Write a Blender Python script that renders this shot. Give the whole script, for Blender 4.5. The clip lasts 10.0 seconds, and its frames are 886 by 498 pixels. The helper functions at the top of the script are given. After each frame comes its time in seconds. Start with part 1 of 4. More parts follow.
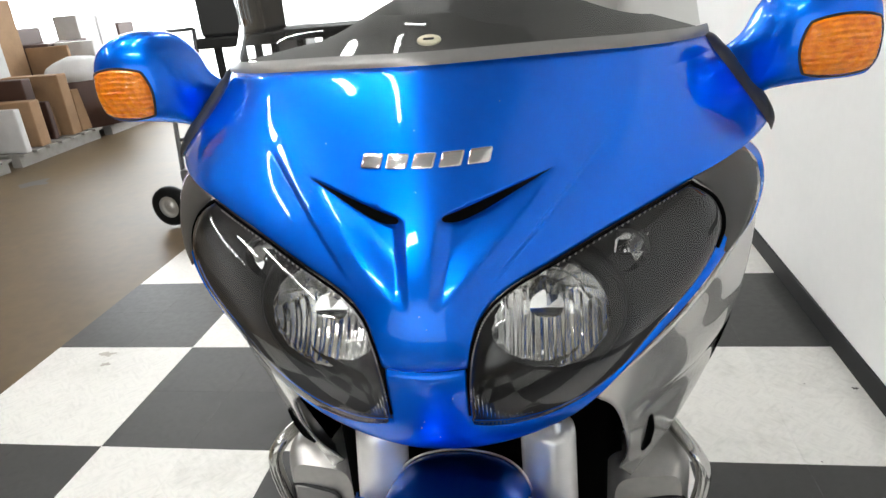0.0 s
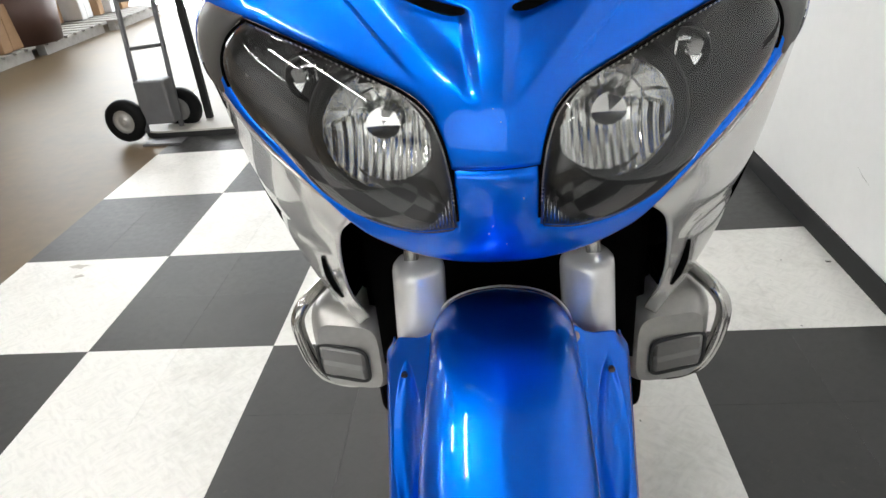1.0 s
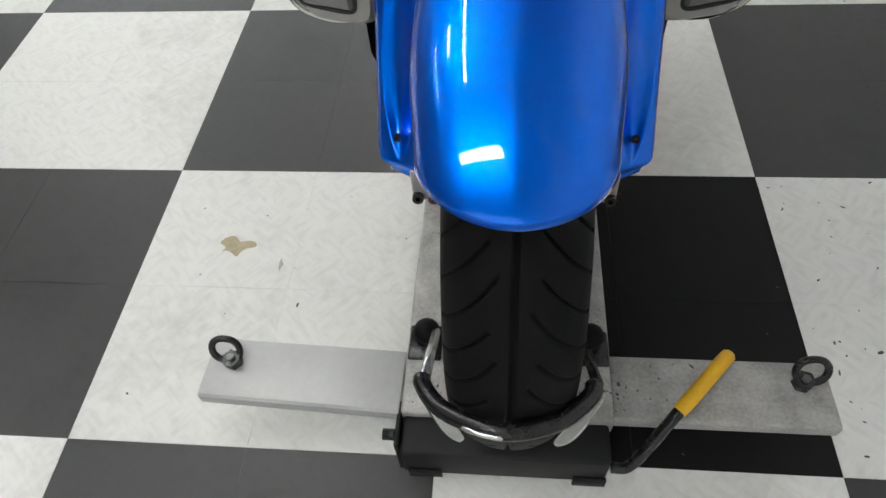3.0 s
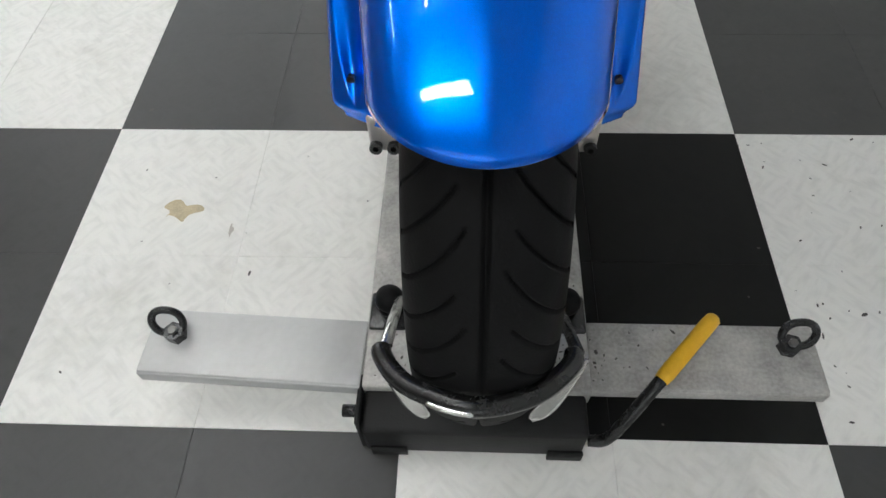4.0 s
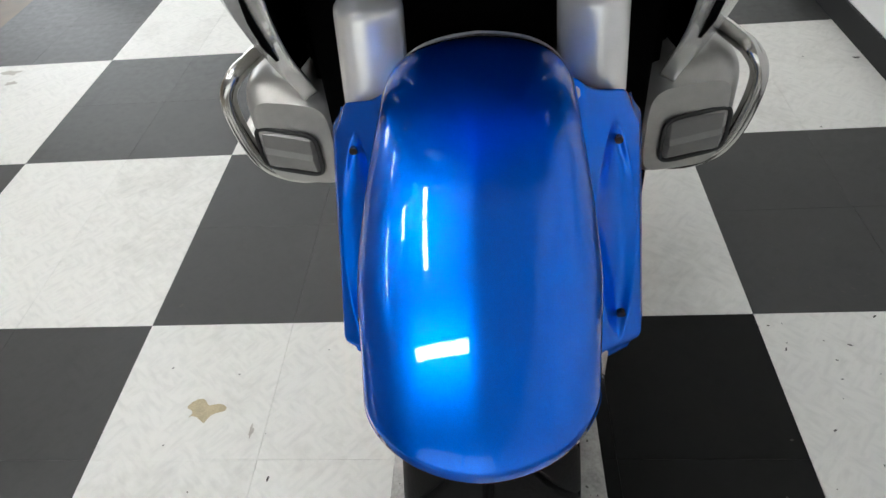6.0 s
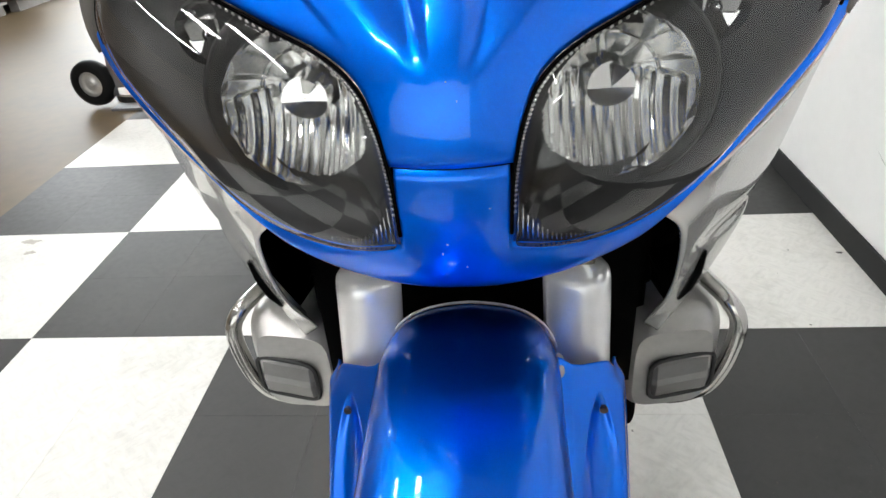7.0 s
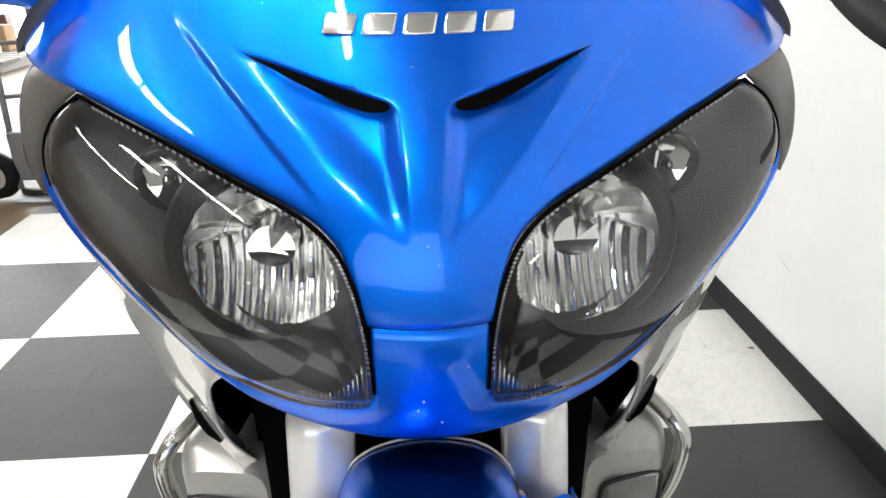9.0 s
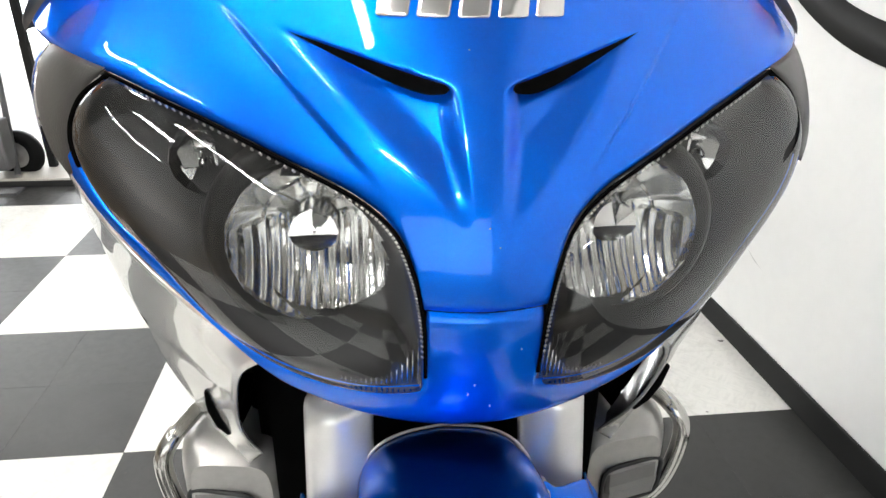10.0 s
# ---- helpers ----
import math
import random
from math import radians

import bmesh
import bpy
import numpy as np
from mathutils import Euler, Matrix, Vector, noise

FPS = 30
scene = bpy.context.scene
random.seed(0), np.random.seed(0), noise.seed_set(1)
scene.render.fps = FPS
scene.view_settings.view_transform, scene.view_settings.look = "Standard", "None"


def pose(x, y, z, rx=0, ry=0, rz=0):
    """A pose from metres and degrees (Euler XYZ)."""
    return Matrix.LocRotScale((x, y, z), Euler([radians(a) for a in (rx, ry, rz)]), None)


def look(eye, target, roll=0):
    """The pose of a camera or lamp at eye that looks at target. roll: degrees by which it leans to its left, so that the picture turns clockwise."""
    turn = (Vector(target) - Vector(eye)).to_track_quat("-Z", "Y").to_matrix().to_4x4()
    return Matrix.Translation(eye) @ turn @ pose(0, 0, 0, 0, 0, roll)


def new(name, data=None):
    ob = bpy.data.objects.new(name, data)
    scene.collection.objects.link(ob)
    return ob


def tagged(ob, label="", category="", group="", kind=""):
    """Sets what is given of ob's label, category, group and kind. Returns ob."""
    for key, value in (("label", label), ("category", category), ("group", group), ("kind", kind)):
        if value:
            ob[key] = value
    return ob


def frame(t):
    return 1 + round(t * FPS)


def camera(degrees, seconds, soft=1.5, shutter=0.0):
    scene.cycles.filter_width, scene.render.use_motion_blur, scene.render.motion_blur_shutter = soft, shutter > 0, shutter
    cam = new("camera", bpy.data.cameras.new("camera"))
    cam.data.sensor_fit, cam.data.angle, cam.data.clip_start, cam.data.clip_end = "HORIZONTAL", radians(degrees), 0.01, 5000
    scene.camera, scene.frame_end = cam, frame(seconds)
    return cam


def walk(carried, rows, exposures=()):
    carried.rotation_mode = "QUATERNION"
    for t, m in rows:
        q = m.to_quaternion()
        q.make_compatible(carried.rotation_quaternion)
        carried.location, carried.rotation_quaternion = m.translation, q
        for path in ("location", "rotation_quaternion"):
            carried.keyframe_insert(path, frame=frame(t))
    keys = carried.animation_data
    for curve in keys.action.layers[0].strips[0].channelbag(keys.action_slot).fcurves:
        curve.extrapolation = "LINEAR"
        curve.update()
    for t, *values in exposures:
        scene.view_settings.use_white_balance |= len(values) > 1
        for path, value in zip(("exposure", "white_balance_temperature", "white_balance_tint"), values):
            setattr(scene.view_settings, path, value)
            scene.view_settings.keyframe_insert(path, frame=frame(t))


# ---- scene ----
cam = camera(68.5, 10.0)
PATH = [
    (0, (0.233, -0.305, 1.308), (-0.086, 1.515, 0.542), -5.3),
    (0.2, (0.182, -0.338, 1.29), (-0.079, 1.484, 0.509), -4.5),
    (0.5, (0.128, -0.365, 1.271), (-0.035, 1.464, 0.479), -3.4),
    (1, (0.113, -0.356, 1.194), (-0.073, 1.383, 0.224), -5.6),
    (1.5, (0.107, -0.36, 1.138), (-0.113, 1.213, -0.077), -6.4),
    (2, (0.11, -0.374, 1.091), (-0.078, 1.061, -0.29), -6.4),
    (2.5, (0.107, -0.369, 1.062), (-0.07, 0.947, -0.434), -6.0),
    (3, (0.096, -0.349, 1.008), (-0.082, 0.847, -0.585), -5.5),
    (3.2, (0.1, -0.336, 0.983), (-0.047, 0.85, -0.62), -4.7),
    (4.3, (0.095, -0.313, 0.925), (0.019, 0.811, -0.728), -2.3),
    (4.5, (0.095, -0.315, 0.924), (0.011, 0.816, -0.724), -2.6),
    (5, (0.104, -0.306, 0.934), (0.005, 0.836, -0.705), -3.2),
    (5.5, (0.103, -0.282, 0.96), (-0.031, 0.943, -0.614), -5.0),
    (6, (0.122, -0.237, 1.011), (-0.05, 1.201, -0.368), -6.4),
    (6.2, (0.144, -0.216, 1.041), (-0.057, 1.267, -0.285), -6.5),
    (7.3, (0.139, -0.174, 1.172), (0.003, 1.567, 0.196), -3.2),
    (7.5, (0.143, -0.177, 1.193), (0.039, 1.582, 0.247), -3.0),
    (8, (0.145, -0.178, 1.221), (0.047, 1.627, 0.365), -3.2),
    (8.5, (0.144, -0.165, 1.201), (0.05, 1.636, 0.337), -3.4),
    (9, (0.099, -0.148, 1.184), (0.192, 1.669, 0.352), -0.9),
    (9.5, (0.053, -0.152, 1.176), (0.261, 1.637, 0.306), 0.0),
    (10, (0.032, -0.147, 1.175), (0.252, 1.656, 0.337), 1.0),
]
walk(cam, [(t, look(eye, target, roll)) for t, eye, target, roll in PATH],
     [(0, 0.02, 6430, 9), (0.6, 0.07, 6420, 9), (1.4, -0.02, 6400, 9), (2.0, -0.26, 6350, 9), (2.5, -0.33, 6300, 8), (4.5, -0.26, 6200, 8), (6, -0.28, 6250, 8), (7.5, 0.41, 6400, 9), (9, 0.44, 6430, 9), (10, 0.40, 6450, 9)])

# ---- world and light ----
world = bpy.data.worlds.new("world")
scene.world = world
world.use_nodes = True
wn = world.node_tree
sky = wn.nodes.new("ShaderNodeTexSky")
sky.sky_type, sky.sun_disc, sky.sun_elevation, sky.sun_rotation = "NISHITA", False, radians(45), radians(-30)
wn.links.new(sky.outputs[0], wn.nodes["Background"].inputs[0])
wn.nodes["Background"].inputs[1].default_value = 0.15


def area_lamp(name, m, sx, sy, watts, colour):
    data = bpy.data.lights.new(name, "AREA")
    data.shape, data.size, data.size_y, data.energy, data.color = "RECTANGLE", sx, sy, watts, colour
    ob = new(name, data)
    ob.matrix_world = m
    return ob


area_lamp("daylight_doorway", look((-4.5, 8.95, 1.9), (-1.2, 2.0, 0.3)), 7.0, 3.2, 30, (0.93, 0.97, 1.0))


# ---- materials ----


def material(name, colour, rough=0.5, metal=0.0, **more):
    """A Principled material; var/scale: mottling, bump: fine relief, coat, grain, emit."""
    m = bpy.data.materials.new(name)
    m.use_nodes = True
    t = m.node_tree
    b = t.nodes["Principled BSDF"]
    b.inputs["Base Color"].default_value = (*colour, 1)
    b.inputs["Roughness"].default_value, b.inputs["Metallic"].default_value = rough, metal
    if "coat" in more:
        b.inputs["Coat Weight"].default_value, b.inputs["Coat Roughness"].default_value = more["coat"], 0.02
    if "spec" in more:
        b.inputs["Specular IOR Level"].default_value = more["spec"]
    var, scale = more.get("var", 0.0), more.get("scale", 30.0)
    if var or more.get("bump"):
        tc = t.nodes.new("ShaderNodeTexCoord")
        n1, n2 = t.nodes.new("ShaderNodeTexNoise"), t.nodes.new("ShaderNodeTexNoise")
        n1.inputs["Scale"].default_value, n2.inputs["Scale"].default_value = scale, scale * 9
        n1.inputs["Detail"].default_value = n2.inputs["Detail"].default_value = 6
        for n in (n1, n2):
            t.links.new(tc.outputs["Object"], n.inputs["Vector"])
        mix = t.nodes.new("ShaderNodeMix")
        mix.inputs["Factor"].default_value = 0.4
        t.links.new(n1.outputs["Fac"], mix.inputs[2]), t.links.new(n2.outputs["Fac"], mix.inputs[3])
        if var:
            ramp = t.nodes.new("ShaderNodeValToRGB")
            e = ramp.color_ramp.elements
            e[0].position, e[1].position = 0.32, 0.68
            e[0].color = (*[max(0, c * (1 - var)) for c in colour], 1)
            e[1].color = (*[min(1, c * (1 + var * 0.6)) for c in colour], 1)
            t.links.new(mix.outputs[0], ramp.inputs[0]), t.links.new(ramp.outputs[0], b.inputs["Base Color"])
            rr = t.nodes.new("ShaderNodeMapRange")
            rr.inputs[3].default_value, rr.inputs[4].default_value = max(0, rough * (1 - var * 0.5)), min(1, rough * (1 + var * 0.5))
            t.links.new(mix.outputs[0], rr.inputs[0]), t.links.new(rr.outputs[0], b.inputs["Roughness"])
        if more.get("bump"):
            bp = t.nodes.new("ShaderNodeBump")
            bp.inputs["Strength"].default_value, bp.inputs["Distance"].default_value = more["bump"], 0.001
            t.links.new(n2.outputs["Fac"], bp.inputs["Height"]), t.links.new(bp.outputs[0], b.inputs["Normal"])
    if "emit" in more:
        b.inputs["Emission Color"].default_value = (*more.get("glow", colour), 1)
        b.inputs["Emission Strength"].default_value = more["emit"]
    return m


def tile_material(name, light, dark, rough):
    """Vinyl tile: mottled, scuffed, each tile a shade of its own."""
    m = material(name, light, rough)
    t = m.node_tree
    b = t.nodes["Principled BSDF"]
    geo, info = t.nodes.new("ShaderNodeNewGeometry"), t.nodes.new("ShaderNodeObjectInfo")
    n1, n2, n3 = (t.nodes.new("ShaderNodeTexNoise") for _ in range(3))
    for n, s, d in ((n1, 5.0, 5), (n2, 38.0, 8), (n3, 140.0, 3)):
        n.inputs["Scale"].default_value, n.inputs["Detail"].default_value = s, d
        t.links.new(geo.outputs["Position"], n.inputs["Vector"])
    add = t.nodes.new("ShaderNodeMath")
    add.operation = "MULTIPLY_ADD"
    t.links.new(n1.outputs["Fac"], add.inputs[0])
    add.inputs[1].default_value = 0.6
    sc = t.nodes.new("ShaderNodeMath")
    sc.operation = "MULTIPLY"
    sc.inputs[1].default_value = 0.4
    t.links.new(n2.outputs["Fac"], sc.inputs[0]), t.links.new(sc.outputs[0], add.inputs[2])
    add2 = t.nodes.new("ShaderNodeMath")
    add2.operation = "MULTIPLY_ADD"
    add2.inputs[1].default_value = 0.12
    t.links.new(info.outputs["Random"], add2.inputs[0]), t.links.new(add.outputs[0], add2.inputs[2])
    ramp = t.nodes.new("ShaderNodeValToRGB")
    e = ramp.color_ramp.elements
    e[0].position, e[1].position = 0.33, 0.55
    e[0].color, e[1].color = (*dark, 1), (*light, 1)
    t.links.new(add2.outputs[0], ramp.inputs[0])
    # pressed-in streaks that run along both diagonals, in patches
    streaks = []
    for turn in (0.75, -0.85):
        spin, squeeze, fleck = t.nodes.new("ShaderNodeMapping"), t.nodes.new("ShaderNodeMapping"), t.nodes.new("ShaderNodeTexNoise")
        spin.inputs["Rotation"].default_value = (0, 0, turn)
        squeeze.inputs["Scale"].default_value = (95, 24, 1)
        fleck.inputs["Scale"].default_value, fleck.inputs["Detail"].default_value = 1.0, 2
        t.links.new(geo.outputs["Position"], spin.inputs["Vector"]), t.links.new(spin.outputs[0], squeeze.inputs["Vector"])
        t.links.new(squeeze.outputs[0], fleck.inputs["Vector"])
        streaks.append(fleck)
    patch, pick, either, depth, worn = (t.nodes.new("ShaderNode" + k) for k in ("TexNoise", "MapRange", "Mix", "MapRange", "Mix"))
    patch.inputs["Scale"].default_value = 16
    pick.inputs[1].default_value, pick.inputs[2].default_value = 0.46, 0.54
    t.links.new(geo.outputs["Position"], patch.inputs["Vector"]), t.links.new(patch.outputs["Fac"], pick.inputs[0])
    t.links.new(pick.outputs[0], either.inputs[0])
    t.links.new(streaks[0].outputs["Fac"], either.inputs[2]), t.links.new(streaks[1].outputs["Fac"], either.inputs[3])
    depth.inputs[1].default_value, depth.inputs[2].default_value = 0.3, 0.56
    depth.inputs[3].default_value, depth.inputs[4].default_value = 0.9, 1.0
    t.links.new(either.outputs[0], depth.inputs[0])
    worn.data_type, worn.blend_type = "RGBA", "MULTIPLY"
    worn.inputs[0].default_value = 1.0
    t.links.new(ramp.outputs[0], worn.inputs[6]), t.links.new(depth.outputs[0], worn.inputs[7])
    t.links.new(worn.outputs[2], b.inputs["Base Color"])
    rr = t.nodes.new("ShaderNodeMapRange")
    rr.inputs[1].default_value, rr.inputs[2].default_value = 0.3, 0.7
    rr.inputs[3].default_value, rr.inputs[4].default_value = rough - 0.05, rough + 0.07
    t.links.new(n2.outputs["Fac"], rr.inputs[0]), t.links.new(rr.outputs[0], b.inputs["Roughness"])
    bp = t.nodes.new("ShaderNodeBump")
    bp.inputs["Strength"].default_value, bp.inputs["Distance"].default_value = 0.25, 0.0006
    t.links.new(n3.outputs["Fac"], bp.inputs["Height"]), t.links.new(bp.outputs[0], b.inputs["Normal"])
    return m


def clear_material(name, tint, gloss_rough, ior=1.5):
    """Thin clear plastic: straight-through light with a Fresnel gloss on top."""
    m = bpy.data.materials.new(name)
    m.use_nodes = True
    t = m.node_tree
    t.nodes.remove(t.nodes["Principled BSDF"])
    tr, gl, fr, mx = (t.nodes.new("ShaderNode" + k) for k in ("BsdfTransparent", "BsdfGlossy", "Fresnel", "MixShader"))
    tr.inputs[0].default_value = (*tint, 1)
    gl.inputs["Roughness"].default_value, fr.inputs[0].default_value = gloss_rough, ior
    t.links.new(fr.outputs[0], mx.inputs[0]), t.links.new(tr.outputs[0], mx.inputs[1])
    t.links.new(gl.outputs[0], mx.inputs[2]), t.links.new(mx.outputs[0], t.nodes["Material Output"].inputs[0])
    return m


def metallic_paint(name, deep, flop, rough, share=0.55):
    """Metallic lacquer: pigment and bright flakes under a smooth clear coat."""
    m = bpy.data.materials.new(name)
    m.use_nodes = True
    t = m.node_tree
    t.nodes.remove(t.nodes["Principled BSDF"])
    tc, v, ramp = (t.nodes.new("ShaderNode" + k) for k in ("TexCoord", "TexVoronoi", "ValToRGB"))
    v.inputs["Scale"].default_value = 2200
    e = ramp.color_ramp.elements
    e[0].color, e[1].color = (*[c * 0.82 for c in flop], 1), (*[min(1, c * 1.12) for c in flop], 1)
    pigment, flakes, body, coat, fresnel, top = (t.nodes.new("ShaderNode" + k) for k in ("BsdfDiffuse", "BsdfGlossy", "MixShader", "BsdfGlossy", "Fresnel", "MixShader"))
    pigment.inputs["Color"].default_value = (*deep, 1)
    flakes.inputs["Roughness"].default_value, coat.inputs["Roughness"].default_value = rough, 0.018
    fresnel.inputs[0].default_value, body.inputs[0].default_value = 1.45, share
    t.links.new(tc.outputs["Object"], v.inputs["Vector"]), t.links.new(v.outputs["Color"], ramp.inputs[0])
    t.links.new(ramp.outputs[0], flakes.inputs["Color"])
    t.links.new(pigment.outputs[0], body.inputs[1]), t.links.new(flakes.outputs[0], body.inputs[2])
    t.links.new(fresnel.outputs[0], top.inputs[0]), t.links.new(body.outputs[0], top.inputs[1])
    t.links.new(coat.outputs[0], top.inputs[2]), t.links.new(top.outputs[0], t.nodes["Material Output"].inputs[0])
    return m


def amber_plastic(name):
    """Ribbed amber lens: bright and deep orange in fine level streaks."""
    m = material(name, (0.8, 0.2, 0.0), 0.14, coat=0.6)
    t = m.node_tree
    b = t.nodes["Principled BSDF"]
    tc, n, ramp, rib, bp = (t.nodes.new("ShaderNode" + k) for k in ("TexCoord", "TexNoise", "ValToRGB", "TexWave", "Bump"))
    n.inputs["Scale"].default_value, n.inputs["Detail"].default_value = 90, 3
    e = ramp.color_ramp.elements
    e[0].position, e[1].position = 0.3, 0.7
    e[0].color, e[1].color = (0.8, 0.16, 0.0, 1), (1.0, 0.30, 0.002, 1)
    rib.bands_direction = "Z"
    rib.inputs["Scale"].default_value, rib.inputs["Distortion"].default_value = 42, 2.5
    rib.inputs["Detail"].default_value, rib.inputs["Detail Scale"].default_value = 2, 3
    bp.inputs["Strength"].default_value, bp.inputs["Distance"].default_value = 0.5, 0.003
    for q in (n, rib):
        t.links.new(tc.outputs["Object"], q.inputs["Vector"])
    t.links.new(n.outputs["Fac"], ramp.inputs[0]), t.links.new(ramp.outputs[0], b.inputs["Base Color"])
    t.links.new(rib.outputs["Fac"], bp.inputs["Height"]), t.links.new(bp.outputs[0], b.inputs["Normal"])
    return m


BLUE = metallic_paint("blue_metallic_paint", (0.002, 0.04, 0.5), (0.0, 0.185, 0.97), 0.35, 0.86)
SILVER = metallic_paint("silver_metallic_paint", (0.6, 0.59, 0.57), (0.74, 0.73, 0.70), 0.22, 0.62)
FORK_SILVER = material("fork_silver", (0.88, 0.87, 0.85), 0.26, 0.45, var=0.05, scale=60)
DARK_CAST = material("dark_grey_cast", (0.10, 0.098, 0.092), 0.3, 0.5, var=0.1, scale=60)
CAST = material("cast_silver_paint", (0.46, 0.45, 0.43), 0.32, 0.65, var=0.08, scale=80, bump=0.1)
CHROME = material("chrome", (0.58, 0.57, 0.55), 0.16, 1.0, var=0.05, scale=50)
REFLECTOR = material("reflector_chrome", (0.9, 0.9, 0.89), 0.16, 1.0)
STEEL = material("brushed_steel", (0.62, 0.62, 0.6), 0.26, 1.0, var=0.12, scale=120)
GREY_PLASTIC = material("dark_grey_plastic", (0.034, 0.033, 0.031), 0.32, var=0.1, scale=60, bump=0.25)
DASH = material("charcoal_plastic", (0.022, 0.022, 0.0215), 0.6, var=0.1, scale=60, bump=0.2)
BLACK_PLASTIC = material("black_plastic", (0.014, 0.014, 0.014), 0.5, var=0.15, scale=60)
# black of the rubber seals, and of shade painted into slots and cavity
VOID_BLACK = material("black_with_cavity_shade", (0.002, 0.002, 0.002), 0.9, var=0.2, scale=30, spec=0.02)
TRIM_GREY = material("grey_trim", (0.2, 0.195, 0.19), 0.34, 0.3, var=0.08, scale=50)
HOUSING = material("headlight_housing", (0.012, 0.0117, 0.0113), 0.42, 0.0)
LENS = clear_material("headlight_lens", (0.92, 0.92, 0.92), 0.008, 1.66)
SCREEN = clear_material("windshield_plastic", (0.6, 0.6, 0.58), 0.01, 1.6)
CREAM = material("cream_enamel", (0.62, 0.58, 0.42), 0.4)
AMBER = amber_plastic("amber_lens")
RUBBER = material("tyre_rubber", (0.0048, 0.0048, 0.005), 0.6, var=0.35, scale=40, bump=0.4, spec=0.14)
BLACK_STEEL = material("black_painted_steel", (0.012, 0.012, 0.012), 0.27, var=0.3, scale=50, spec=0.45)
ROUGH_BLACK = material("rough_black_steel", (0.011, 0.011, 0.011), 0.55, var=0.3, scale=50, bump=0.4, spec=0.25)
ALLOY = material("grey_painted_alloy", (0.52, 0.52, 0.51), 0.42, 0.2, var=0.08, scale=9, bump=0.05)
# rail paint darkened both for dirt and for the shade beside the wheel
RAIL = material("worn_shaded_rail_paint", (0.4, 0.39, 0.37), 0.5, 0.15, var=0.4, scale=22, bump=0.2)
YELLOW = material("yellow_grip", (0.75, 0.42, 0.012), 0.45, var=0.1, scale=60)
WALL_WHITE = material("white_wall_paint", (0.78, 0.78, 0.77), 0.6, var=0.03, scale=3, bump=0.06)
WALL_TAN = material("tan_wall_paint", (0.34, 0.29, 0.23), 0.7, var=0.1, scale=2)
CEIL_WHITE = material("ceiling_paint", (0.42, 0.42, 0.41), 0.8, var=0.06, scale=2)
BASE_BLACK = material("black_rubber_baseboard", (0.014, 0.014, 0.014), 0.6, var=0.2, scale=15, spec=0.2)
TILE_WHITE = tile_material("white_vinyl", (0.80, 0.79, 0.755), (0.67, 0.66, 0.62), 0.36)
# a deeper black for the four tiles of one square
TILE_DEEP_BLACK = tile_material("deeper_black_vinyl", (0.0105, 0.0105, 0.010), (0.0075, 0.0075, 0.0075), 0.42)
TILE_DEEP_BLACK.node_tree.nodes["Principled BSDF"].inputs["Specular IOR Level"].default_value = 0.13
TILE_BLACK = tile_material("black_vinyl", (0.036, 0.036, 0.035), (0.022, 0.022, 0.022), 0.4)
CONCRETE = material("polished_brown_concrete", (0.135, 0.096, 0.054), 0.42, var=0.3, scale=1.6, spec=0.35)
CARDBOARD = material("cardboard", (0.32, 0.2, 0.11), 0.8, var=0.15, scale=8)
BROWN_TUB = material("brown_plastic_tub", (0.06, 0.028, 0.02), 0.5, var=0.15, scale=8)
WHITE_BAG = material("white_sacking", (0.62, 0.62, 0.62), 0.7, var=0.1, scale=9)
PALLET_WOOD = material("pallet_wood", (0.34, 0.33, 0.31), 0.75, var=0.2, scale=12)
LAMP_GLOW = material("lamp_diffuser", (1, 1, 1), 0.5, emit=50.0, glow=(1.0, 0.98, 0.94))
PANEL_GLOW = material("panel_diffuser", (1, 1, 1), 0.5, emit=50.0, glow=(1.0, 0.98, 0.95))
# glow of the added sheet behind the south wall's panes
FILL_GLOW = material("front_fill_glow", (1, 1, 1), 0.9, emit=4.1, glow=(0.97, 0.98, 1.0))
DAY_GLOW = material("daylight_backdrop", (1, 1, 1), 0.9, emit=6.3, glow=(0.97, 0.99, 1.0))
STAIN = material("tan_stain", (0.52, 0.44, 0.28), 0.5, var=0.3, scale=40)
SPECK = material("black_scuff", (0.06, 0.055, 0.05), 0.6)
PALE_SCUFF = material("pale_scuff", (0.5, 0.5, 0.49), 0.6)
SMUDGE = material("grey_smudge", (0.5, 0.47, 0.42), 0.5, var=0.2, scale=30)
GUN_GREY = material("grey_hand_truck_paint", (0.14, 0.14, 0.145), 0.45, 0.3, var=0.12, scale=20)
BOARD_WHITE = material("white_laminate_board", (0.5, 0.48, 0.44), 0.55, var=0.05, scale=6)

# ---- mesh tools ----
BX = 0.109  # the motorcycle's centre plane


def finish(ob, smooth=True):
    for p in ob.data.polygons:
        p.use_smooth = smooth
    return ob


def part(name, bm, mat, parent=None, label="", smooth=True):
    me = bpy.data.meshes.new(name)
    bm.to_mesh(me)
    bm.free()
    me.materials.append(mat)
    ob = new(name, me)
    finish(ob, smooth)
    if parent is not None:
        ob.parent = parent
    if label:
        tagged(ob, label)
    return ob


def thing(name, label, category, group="", at=(0, 0, 0)):
    ob = new(name)
    ob.location = at
    return tagged(ob, label, category, group)


